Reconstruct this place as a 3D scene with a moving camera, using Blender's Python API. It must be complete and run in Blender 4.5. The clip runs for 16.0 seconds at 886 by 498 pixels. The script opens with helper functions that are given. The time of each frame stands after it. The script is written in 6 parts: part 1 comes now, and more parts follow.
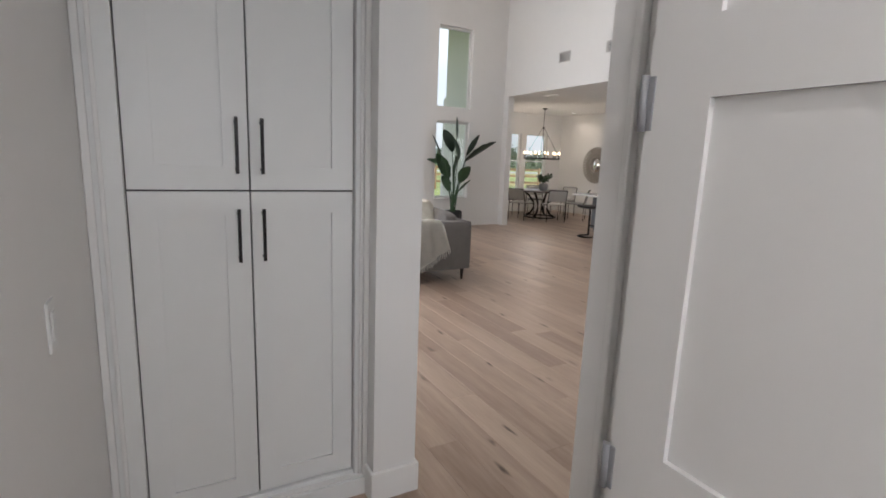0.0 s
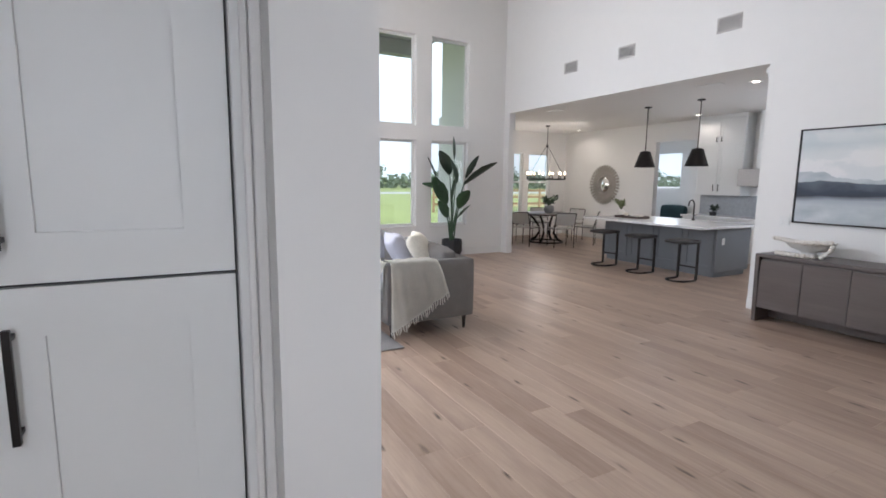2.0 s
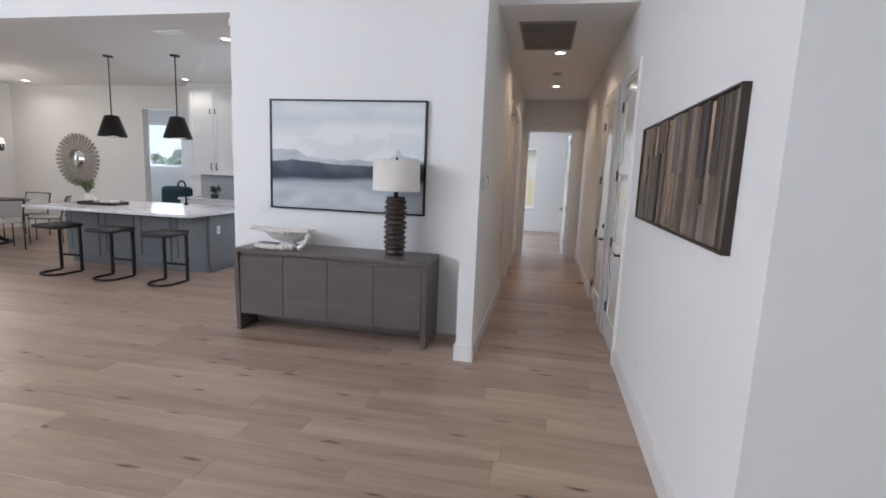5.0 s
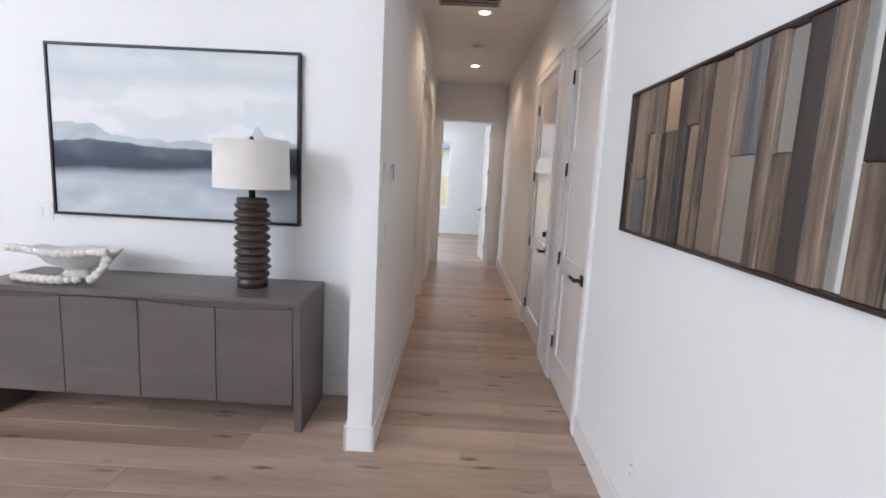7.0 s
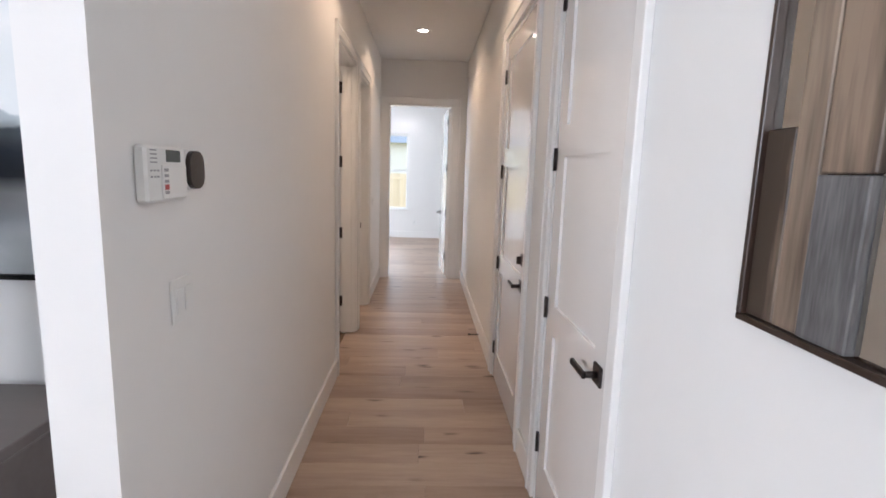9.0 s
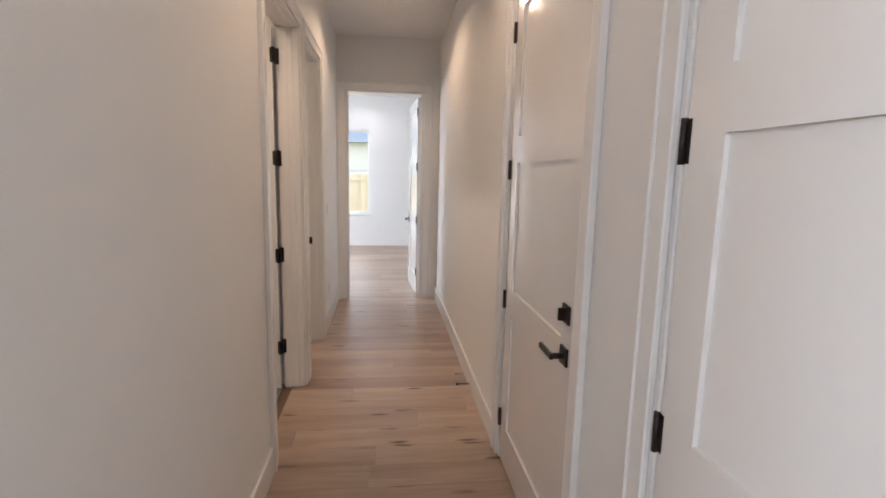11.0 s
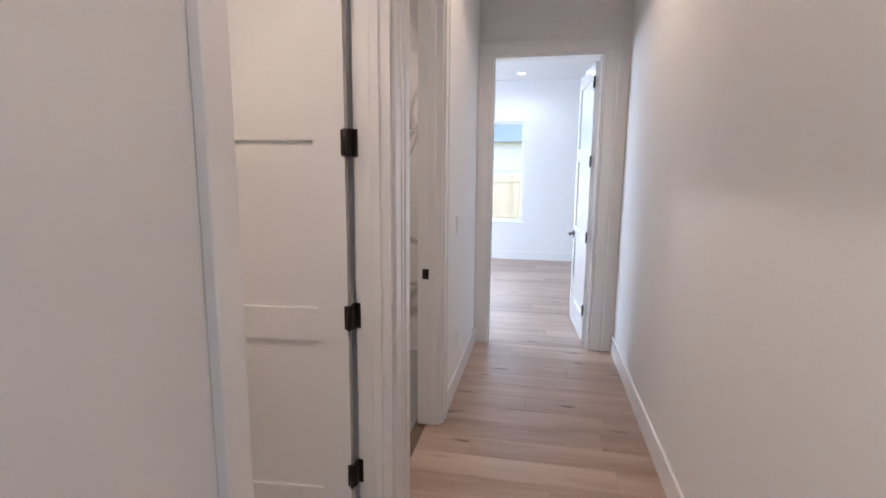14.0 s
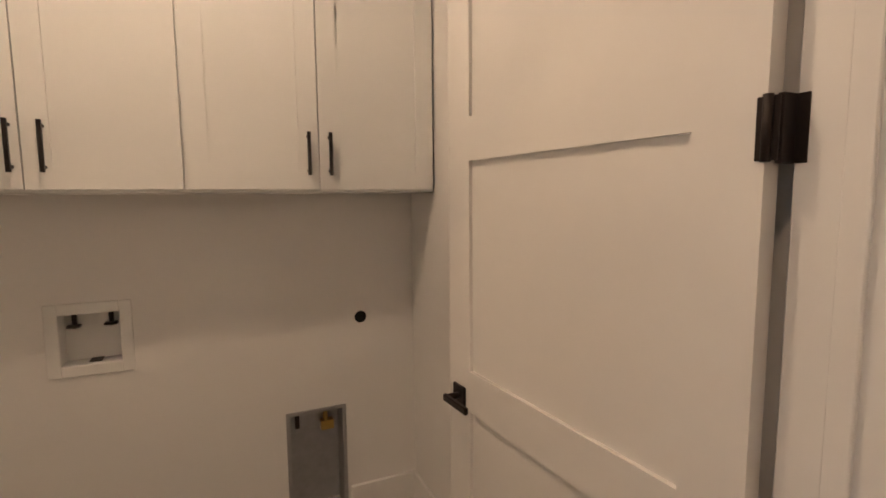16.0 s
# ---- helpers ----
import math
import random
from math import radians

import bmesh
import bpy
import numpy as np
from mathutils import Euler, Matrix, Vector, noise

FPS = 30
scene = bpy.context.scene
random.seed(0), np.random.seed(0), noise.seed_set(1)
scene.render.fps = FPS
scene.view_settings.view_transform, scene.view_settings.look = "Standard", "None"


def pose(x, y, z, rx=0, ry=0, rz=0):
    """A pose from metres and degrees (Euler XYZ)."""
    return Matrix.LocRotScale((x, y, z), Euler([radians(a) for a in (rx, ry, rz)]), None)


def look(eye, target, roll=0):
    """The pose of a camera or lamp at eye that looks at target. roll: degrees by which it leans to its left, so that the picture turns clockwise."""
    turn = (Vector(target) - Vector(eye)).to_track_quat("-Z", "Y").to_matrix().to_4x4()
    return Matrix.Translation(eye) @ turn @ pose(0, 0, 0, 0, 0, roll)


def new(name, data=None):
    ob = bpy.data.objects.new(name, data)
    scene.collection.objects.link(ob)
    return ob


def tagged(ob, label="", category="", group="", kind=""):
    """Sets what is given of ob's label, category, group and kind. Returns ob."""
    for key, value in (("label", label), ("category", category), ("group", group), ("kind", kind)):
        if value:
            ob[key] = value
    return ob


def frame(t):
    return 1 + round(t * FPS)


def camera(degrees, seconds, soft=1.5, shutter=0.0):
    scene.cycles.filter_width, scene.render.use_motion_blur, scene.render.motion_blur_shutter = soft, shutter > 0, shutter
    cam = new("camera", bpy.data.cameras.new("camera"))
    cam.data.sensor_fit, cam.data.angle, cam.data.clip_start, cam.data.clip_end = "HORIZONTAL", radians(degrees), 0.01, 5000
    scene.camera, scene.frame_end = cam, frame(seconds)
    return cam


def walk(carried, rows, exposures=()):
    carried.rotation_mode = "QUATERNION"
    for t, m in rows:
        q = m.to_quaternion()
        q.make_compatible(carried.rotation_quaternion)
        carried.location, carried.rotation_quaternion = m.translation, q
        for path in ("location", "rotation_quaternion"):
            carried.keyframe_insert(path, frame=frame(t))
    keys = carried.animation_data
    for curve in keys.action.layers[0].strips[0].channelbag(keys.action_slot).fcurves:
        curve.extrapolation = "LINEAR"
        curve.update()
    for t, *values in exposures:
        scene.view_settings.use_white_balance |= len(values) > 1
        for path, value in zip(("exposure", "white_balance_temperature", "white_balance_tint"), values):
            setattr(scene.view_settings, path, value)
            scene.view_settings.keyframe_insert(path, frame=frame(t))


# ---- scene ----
cam = camera(83.9, 16.0, soft=1.7)
PATH = [
    (0, (0.007, -0.047, 1.552), (0.948, 1.681, 1.192), 2.2),
    (0.5, (0.222, 0.187, 1.573), (0.874, 2.051, 1.255), 1.7),
    (1, (0.331, 0.421, 1.576), (0.858, 2.328, 1.279), 1.8),
    (1.5, (0.386, 0.689, 1.575), (1.041, 2.559, 1.3), 1.0),
    (2, (0.565, 0.905, 1.592), (1.508, 2.647, 1.317), 0.7),
    (2.5, (0.817, 0.989, 1.578), (2.108, 2.49, 1.295), 1.2),
    (3, (1.058, 1.101, 1.569), (2.631, 2.302, 1.278), 1.3),
    (3.5, (1.322, 1.229, 1.59), (3.073, 2.149, 1.294), 1.6),
    (4, (1.655, 1.285, 1.563), (3.51, 1.965, 1.258), 2.0),
    (4.5, (2.032, 1.312, 1.576), (3.939, 1.832, 1.268), 2.1),
    (7, (3.832, 1.478, 1.526), (5.81, 1.514, 1.229), 2.9),
    (7.5, (4.241, 1.411, 1.536), (6.217, 1.404, 1.227), 2.2),
    (8, (4.621, 1.38, 1.519), (6.594, 1.34, 1.197), 1.7),
    (8.5, (4.992, 1.334, 1.519), (6.967, 1.266, 1.207), 1.8),
    (9, (5.363, 1.232, 1.539), (7.337, 1.151, 1.232), 1.8),
    (9.5, (5.668, 1.26, 1.539), (7.641, 1.122, 1.244), 1.8),
    (10, (5.94, 1.297, 1.534), (7.907, 1.087, 1.238), 2.0),
    (12.5, (7.326, 1.284, 1.526), (9.291, 1.072, 1.215), 0.4),
    (13, (7.586, 1.318, 1.52), (9.561, 1.243, 1.212), 0.3),
    (13.5, (7.889, 1.366, 1.524), (9.862, 1.487, 1.223), 0.3),
    (14, (8.194, 1.324, 1.504), (10.134, 1.703, 1.198), 0.5),
    (14.5, (8.443, 1.279, 1.514), (10.295, 1.969, 1.208), 0.5),
    (15, (8.702, 1.364, 1.503), (10.353, 2.453, 1.212), 0.7),
    (15.5, (8.921, 1.475, 1.501), (10.213, 2.978, 1.236), 0.2),
    (16, (9.169, 1.547, 1.513), (9.981, 3.362, 1.305), -0.5),
]
EXPOSURES = [(t, e, k, 14) for t, e, k in ((0.0, -0.6, 6200), (1.5, -0.35, 5850), (3.0, -0.5, 5850), (4.5, -0.36, 5700), (7.0, 0.15, 5700), (8.0, 0.36, 5700), (9.0, 0.44, 5750), (10.0, 0.36, 6050), (12.5, 0.58, 5400), (14.0, 0.6, 5150), (14.5, 0.5, 5200), (15.0, 0.28, 5300), (15.5, 0.2, 6000), (16.0, 0.42, 6400))]
walk(cam, [(t, look(eye, target, roll)) for t, eye, target, roll in PATH], EXPOSURES)

# ---- world and lights ----
world = bpy.data.worlds.new("world")
scene.world = world
world.use_nodes = True
wn = world.node_tree
sky = wn.nodes.new("ShaderNodeTexSky")
sky.sky_type = "NISHITA"
sky.sun_disc = False
sky.sun_elevation = radians(48)
sky.sun_rotation = radians(215)
sky.air_density = 1.0
sky.dust_density = 3.0
# thin bright cloud over the whole sky
cloud = wn.nodes.new("ShaderNodeTexNoise")
cloud.inputs["Scale"].default_value = 2.2
cloud.inputs["Detail"].default_value = 6.0
cramp = wn.nodes.new("ShaderNodeValToRGB")
cramp.color_ramp.elements[0].position, cramp.color_ramp.elements[1].position = 0.40, 0.58
cramp.color_ramp.elements[0].color = (0.42, 0.42, 0.42, 1)
cramp.color_ramp.elements[1].color = (0.95, 0.95, 0.95, 1)
cmix = wn.nodes.new("ShaderNodeMixRGB")
cmix.inputs[2].default_value = (13.5, 14.2, 14.8, 1)
wn.links.new(cloud.outputs["Fac"], cramp.inputs[0])
wn.links.new(cramp.outputs[0], cmix.inputs[0])
wn.links.new(sky.outputs[0], cmix.inputs[1])
bg = wn.nodes["Background"]
bg.inputs["Strength"].default_value = 0.15
wn.links.new(cmix.outputs[0], bg.inputs["Color"])

sun = new("sun", bpy.data.lights.new("sun", "SUN"))
sun.data.energy, sun.data.angle, sun.data.color = 3.6, radians(12), (1.0, 0.95, 0.88)
sun.matrix_world = look((0, 0, 0), (-0.38, 0.55, -0.75))


def panel_light(name, eye, target, w, h, watts, color=(0.93, 0.97, 1.0)):
    la = new(name, bpy.data.lights.new(name, "AREA"))
    la.data.shape, la.data.size, la.data.size_y, la.data.energy, la.data.color = "RECTANGLE", w, h, watts, color
    la.matrix_world = look(eye, target)
    return la


# unseen fill panels added along closed walls: garden side, west, entry, bedroom, vestibule, kitchen; the back room's
# stands in its window
panel_light("fill_garden_side", (-0.4, 10.02, 2.4), (-0.4, 0, 1.4), 3.6, 4.2, 620)
panel_light("fill_west", (-2.45, 6.0, 2.4), (6, 6.0, 1.8), 4.0, 3.6, 185)
panel_light("fill_entry", (2.6, -3.15, 1.7), (2.6, 2, 1.5), 2.4, 2.8, 36)
panel_light("fill_bedroom", (14.6, 4.95, 1.55), (14.6, 2.6, 0.0), 2.6, 1.8, 215, (0.90, 0.97, 1.0))
panel_light("daylight_back_room", (12.57, 10.2, 1.95), (11.0, 10.0, 1.2), 0.95, 0.95, 24, (0.86, 0.94, 1.0))
panel_light("fill_vestibule", (-0.3, -2.25, 1.6), (0.2, 2, 0.9), 0.9, 1.6, 82)
panel_light("fill_kitchen", (9.6, 4.44, 1.7), (9.4, 9, 1.3), 1.8, 1.2, 32)


def lamp_point(name, at, watts, color, radius=0.05):
    la = new(name, bpy.data.lights.new(name, "POINT"))
    la.data.energy, la.data.color, la.data.shadow_soft_size = watts, color, radius
    la.location = at


def lamp_down(name, at, watts, color, spread=150):
    la = new(name, bpy.data.lights.new(name, "SPOT"))
    la.data.energy, la.data.color, la.data.shadow_soft_size = watts, color, 0.06
    la.data.spot_size, la.data.spot_blend = radians(spread), 0.5
    la.location = at


WARM = (1.0, 0.68, 0.42)
SOFT = (1.0, 0.86, 0.70)

# ---- materials ----


def material(name, color, rough=0.5, metal=0.0, spread=0.06, scale=6.0, bump=0.0, bump_scale=200.0, coat=0.0, stretch=(1, 1, 1)):
    """Paint, cloth, metal: a base colour that wavers at two scales, with a fine relief."""
    m = bpy.data.materials.new(name)
    m.use_nodes = True
    n, l = m.node_tree.nodes, m.node_tree.links
    p = n["Principled BSDF"]
    p.inputs["Roughness"].default_value, p.inputs["Metallic"].default_value = rough, metal
    p.inputs["Coat Weight"].default_value = coat
    p.inputs["Coat Roughness"].default_value = 0.07
    co = n.new("ShaderNodeTexCoord")
    mp = n.new("ShaderNodeMapping")
    mp.inputs["Scale"].default_value = stretch
    l.new(co.outputs["Object"], mp.inputs["Vector"])
    big = n.new("ShaderNodeTexNoise")
    big.inputs["Scale"].default_value, big.inputs["Detail"].default_value = scale * 0.25, 3
    small = n.new("ShaderNodeTexNoise")
    small.inputs["Scale"].default_value, small.inputs["Detail"].default_value = scale * 4, 5
    l.new(mp.outputs[0], big.inputs["Vector"])
    l.new(mp.outputs[0], small.inputs["Vector"])
    add = n.new("ShaderNodeMath")
    l.new(big.outputs["Fac"], add.inputs[0])
    l.new(small.outputs["Fac"], add.inputs[1])
    half = n.new("ShaderNodeMath")
    half.operation = "MULTIPLY"
    half.inputs[1].default_value = 0.5
    l.new(add.outputs[0], half.inputs[0])
    r = n.new("ShaderNodeValToRGB")
    r.color_ramp.elements[0].position, r.color_ramp.elements[1].position = 0.3, 0.7
    r.color_ramp.elements[0].color = (*[max(0, c * (1 - spread)) for c in color], 1)
    r.color_ramp.elements[1].color = (*[min(1, c * (1 + spread)) for c in color], 1)
    l.new(half.outputs[0], r.inputs[0])
    l.new(r.outputs[0], p.inputs["Base Color"])
    if bump:
        fine = n.new("ShaderNodeTexNoise")
        fine.inputs["Scale"].default_value, fine.inputs["Detail"].default_value = bump_scale, 3
        l.new(mp.outputs[0], fine.inputs["Vector"])
        b = n.new("ShaderNodeBump")
        b.inputs["Strength"].default_value, b.inputs["Distance"].default_value = bump, 0.004
        l.new(fine.outputs["Fac"], b.inputs["Height"])
        l.new(b.outputs[0], p.inputs["Normal"])
    return m


def wood(name, dark, light, rough=0.45, along="y", grain=14.0, knots=0.0, varied=0.35, coat=0.0, span=(0.25, 0.75)):
    """Boards: grain drawn out along one axis, a tone of its own for each board, scattered knots."""
    m = bpy.data.materials.new(name)
    m.use_nodes = True
    n, l = m.node_tree.nodes, m.node_tree.links
    p = n["Principled BSDF"]
    p.inputs["Coat Weight"].default_value = coat
    geo = n.new("ShaderNodeNewGeometry")
    info = n.new("ShaderNodeObjectInfo")
    rnd = n.new("ShaderNodeMath")
    l.new(geo.outputs["Random Per Island"], rnd.inputs[0])
    l.new(info.outputs["Random"], rnd.inputs[1])
    frac = n.new("ShaderNodeMath")
    frac.operation = "FRACT"
    l.new(rnd.outputs[0], frac.inputs[0])
    shift = n.new("ShaderNodeMath")
    shift.operation = "MULTIPLY"
    shift.inputs[1].default_value = 37.0
    l.new(frac.outputs[0], shift.inputs[0])
    comb = n.new("ShaderNodeCombineXYZ")
    for i in range(3):
        l.new(shift.outputs[0], comb.inputs[i])
    vec = n.new("ShaderNodeVectorMath")
    l.new(geo.outputs["Position"], vec.inputs[0])
    l.new(comb.outputs[0], vec.inputs[1])
    mp = n.new("ShaderNodeMapping")
    mp.inputs["Scale"].default_value = {"x": (0.09, 1, 1), "y": (1, 0.09, 1), "z": (1, 1, 0.09)}[along]
    l.new(vec.outputs[0], mp.inputs["Vector"])
    g1 = n.new("ShaderNodeTexNoise")
    g1.inputs["Scale"].default_value, g1.inputs["Detail"].default_value, g1.inputs["Distortion"].default_value = grain, 6, 0.6
    l.new(mp.outputs[0], g1.inputs["Vector"])
    g2 = n.new("ShaderNodeTexNoise")
    g2.inputs["Scale"].default_value, g2.inputs["Detail"].default_value = grain * 9, 3
    l.new(mp.outputs[0], g2.inputs["Vector"])
    s1 = n.new("ShaderNodeMath")
    s1.operation = "MULTIPLY"
    s1.inputs[1].default_value = 0.3
    l.new(g2.outputs["Fac"], s1.inputs[0])
    s2 = n.new("ShaderNodeMath")
    s2.operation = "MULTIPLY_ADD"
    s2.inputs[1].default_value = 0.7
    l.new(g1.outputs["Fac"], s2.inputs[0])
    l.new(s1.outputs[0], s2.inputs[2])
    tone = n.new("ShaderNodeMath")
    tone.operation = "MULTIPLY_ADD"
    tone.inputs[1].default_value = varied
    tone.inputs[2].default_value = -varied / 2
    l.new(frac.outputs[0], tone.inputs[0])
    tot = n.new("ShaderNodeMath")
    l.new(s2.outputs[0], tot.inputs[0])
    l.new(tone.outputs[0], tot.inputs[1])
    r = n.new("ShaderNodeValToRGB")
    r.color_ramp.elements[0].position, r.color_ramp.elements[1].position = span
    r.color_ramp.elements[0].color, r.color_ramp.elements[1].color = (*dark, 1), (*light, 1)
    l.new(tot.outputs[0], r.inputs[0])
    out = r.outputs[0]
    if knots:
        mk = n.new("ShaderNodeMapping")
        mk.inputs["Scale"].default_value = (2.6, 0.62, 1.0)
        l.new(vec.outputs[0], mk.inputs["Vector"])
        warp = n.new("ShaderNodeTexNoise")
        warp.inputs["Scale"].default_value = 9.0
        l.new(mk.outputs[0], warp.inputs["Vector"])
        wm = n.new("ShaderNodeVectorMath")
        wm.operation = "MULTIPLY_ADD"
        wm.inputs[1].default_value = (0.09, 0.09, 0.0)
        l.new(warp.outputs["Color"], wm.inputs[0])
        l.new(mk.outputs[0], wm.inputs[2])
        vo = n.new("ShaderNodeTexVoronoi")
        vo.voronoi_dimensions = "2D"
        vo.inputs["Scale"].default_value = 1.7
        l.new(wm.outputs[0], vo.inputs["Vector"])
        kr = n.new("ShaderNodeValToRGB")
        kr.color_ramp.elements[0].position, kr.color_ramp.elements[1].position = 0.02, 0.085
        kr.color_ramp.elements[0].color, kr.color_ramp.elements[1].color = (knots, knots, knots, 1), (0, 0, 0, 1)
        l.new(vo.outputs["Distance"], kr.inputs[0])
        mx = n.new("ShaderNodeMixRGB")
        mx.inputs[2].default_value = (*[c * 0.35 for c in dark], 1)
        few = n.new("ShaderNodeTexNoise")
        few.inputs["Scale"].default_value = 2.3
        l.new(vec.outputs[0], few.inputs["Vector"])
        fr = n.new("ShaderNodeValToRGB")
        fr.color_ramp.elements[0].position, fr.color_ramp.elements[1].position = 0.38, 0.52
        l.new(few.outputs["Fac"], fr.inputs[0])
        km = n.new("ShaderNodeMath")
        km.operation = "MULTIPLY"
        l.new(kr.outputs[0], km.inputs[0])
        l.new(fr.outputs[0], km.inputs[1])
        l.new(km.outputs[0], mx.inputs[0])
        l.new(out, mx.inputs[1])
        out = mx.outputs[0]
    l.new(out, p.inputs["Base Color"])
    rr = n.new("ShaderNodeMath")
    rr.operation = "MULTIPLY_ADD"
    rr.inputs[1].default_value, rr.inputs[2].default_value = 0.18, rough - 0.09
    l.new(s2.outputs[0], rr.inputs[0])
    l.new(rr.outputs[0], p.inputs["Roughness"])
    b = n.new("ShaderNodeBump")
    b.inputs["Strength"].default_value, b.inputs["Distance"].default_value = 0.12, 0.003
    l.new(s2.outputs[0], b.inputs["Height"])
    l.new(b.outputs[0], p.inputs["Normal"])
    return m


def glowing(name, color, strength):
    m = bpy.data.materials.new(name)
    m.use_nodes = True
    p = m.node_tree.nodes["Principled BSDF"]
    p.inputs["Base Color"].default_value = (*color, 1)
    p.inputs["Emission Color"].default_value = (*color, 1)
    p.inputs["Emission Strength"].default_value = strength
    return m


def glass_material(name, tint=(0.97, 0.99, 0.98)):
    """Thin clear pane: mostly see-through, with a mirror share that grows at a slant."""
    m = bpy.data.materials.new(name)
    m.use_nodes = True
    n, l = m.node_tree.nodes, m.node_tree.links
    n.remove(n["Principled BSDF"])
    tr = n.new("ShaderNodeBsdfTransparent")
    tr.inputs[0].default_value = (*tint, 1)
    gl = n.new("ShaderNodeBsdfGlossy")
    gl.inputs["Roughness"].default_value = 0.02
    fr = n.new("ShaderNodeFresnel")
    fr.inputs[0].default_value = 1.45
    mx = n.new("ShaderNodeMixShader")
    l.new(fr.outputs[0], mx.inputs[0])
    l.new(tr.outputs[0], mx.inputs[1])
    l.new(gl.outputs[0], mx.inputs[2])
    l.new(mx.outputs[0], n["Material Output"].inputs[0])
    return m


def canvas_material():
    """Watercolour: pale sky, far hills, a dark band of land and its reflection."""
    m = bpy.data.materials.new("canvas_paint")
    m.use_nodes = True
    n, l = m.node_tree.nodes, m.node_tree.links
    p = n["Principled BSDF"]
    p.inputs["Roughness"].default_value = 0.7
    geo = n.new("ShaderNodeNewGeometry")
    sep = n.new("ShaderNodeSeparateXYZ")
    l.new(geo.outputs["Position"], sep.inputs[0])

    def noise_of(scale, sx, sz, detail):
        mp = n.new("ShaderNodeMapping")
        mp.inputs["Scale"].default_value = (1, sx, sz)
        l.new(geo.outputs["Position"], mp.inputs["Vector"])
        t = n.new("ShaderNodeTexNoise")
        t.inputs["Scale"].default_value, t.inputs["Detail"].default_value = scale, detail
        l.new(mp.outputs[0], t.inputs["Vector"])
        return t.outputs["Fac"]

    def math(op, a, b):
        k = n.new("ShaderNodeMath")
        k.operation = op
        for i, v in enumerate((a, b)):
            if isinstance(v, (int, float)):
                k.inputs[i].default_value = v
            else:
                l.new(v, k.inputs[i])
        return k.outputs[0]

    def ramp(fac, stops, flat=True):
        r = n.new("ShaderNodeValToRGB")
        e = r.color_ramp.elements
        cols = [(*([c] * 3 if flat else c), 1) for _, c in stops]
        e[0].position, e[0].color = stops[0][0], cols[0]
        e[1].position, e[1].color = stops[-1][0], cols[-1]
        for (pos, _), c in zip(stops[1:-1], cols[1:-1]):
            e.new(pos).color = c
        l.new(fac, r.inputs[0])
        return r.outputs[0]

    def mixed(fac, under, over):
        mx = n.new("ShaderNodeMixRGB")
        l.new(fac, mx.inputs[0])
        l.new(under, mx.inputs[1])
        if isinstance(over, tuple):
            mx.inputs[2].default_value = (*over, 1)
        else:
            l.new(over, mx.inputs[2])
        return mx.outputs[0]

    def step(value, edge, soft):
        """1 where value is under edge, with a soft rim."""
        k = n.new("ShaderNodeMath")
        k.operation, k.use_clamp = "MULTIPLY_ADD", True
        l.new(math("SUBTRACT", edge, value), k.inputs[0])
        k.inputs[1].default_value, k.inputs[2].default_value = 1 / soft, 0.5
        return k.outputs[0]

    h = math("DIVIDE", math("SUBTRACT", sep.outputs["Z"], 1.155), 1.065)
    u = math("DIVIDE", math("SUBTRACT", 4.078, sep.outputs["Y"]), 1.614)
    wob = math("SUBTRACT", noise_of(3.0, 1.0, 2.0, 5), 0.5)
    fine = math("SUBTRACT", noise_of(11.0, 1.0, 1.3, 5), 0.5)
    hw = math("ADD", h, math("MULTIPLY", wob, 0.10))
    # paper washes: pale sky with a grey-green upper cloud, pale water
    out = ramp(hw, [(0.0, (0.64, 0.66, 0.67)), (0.07, (0.74, 0.75, 0.76)), (0.2, (0.79, 0.79, 0.79)), (0.5, (0.77, 0.77, 0.77)), (0.74, (0.77, 0.77, 0.76)), (0.84, (0.60, 0.64, 0.65)), (0.93, (0.68, 0.70, 0.70)), (1.0, (0.58, 0.62, 0.63))], False)
    out = mixed(math("MULTIPLY", ramp(noise_of(1.9, 0.8, 1.5, 4), [(0.49, 0.0), (0.53, 0.75), (0.62, 1.0)]), 0.36), out, (0.48, 0.55, 0.57))
    # far hills: a peak at either end
    ridge = ramp(u, [(0.0, 0.545), (0.07, 0.55), (0.17, 0.545), (0.25, 0.49), (0.45, 0.465), (0.68, 0.475), (0.77, 0.495), (0.805, 0.525), (0.82, 0.575), (0.84, 0.56), (0.865, 0.525), (0.93, 0.51), (1.0, 0.47)])
    ridge = math("ADD", ridge, math("MULTIPLY", fine, 0.06))
    out = mixed(math("MULTIPLY", step(h, ridge, 0.008), math("ADD", 0.72, math("MULTIPLY", wob, 1.6))), out, (0.40, 0.45, 0.48))
    # wash under the land, fading out downwards
    low = math("ADD", ramp(u, [(0.0, 0.225), (0.3, 0.225), (0.55, 0.215), (0.75, 0.175), (0.95, 0.15), (1.0, 0.17)]), math("MULTIPLY", wob, 0.07))
    wash = math("MULTIPLY", step(h, 0.42, 0.02), math("SUBTRACT", 1.0, step(h, low, 0.05)))
    out = mixed(math("MULTIPLY", wash, 0.62), out, (0.33, 0.36, 0.42))
    # the land itself
    top = math("ADD", ramp(u, [(0.0, 0.44), (0.15, 0.455), (0.27, 0.45), (0.42, 0.425), (0.65, 0.425), (0.85, 0.44), (1.0, 0.455)]), math("MULTIPLY", fine, 0.03))
    bot = math("ADD", ramp(u, [(0.0, 0.265), (0.5, 0.285), (0.72, 0.30), (1.0, 0.29)]), math("MULTIPLY", wob, 0.05))
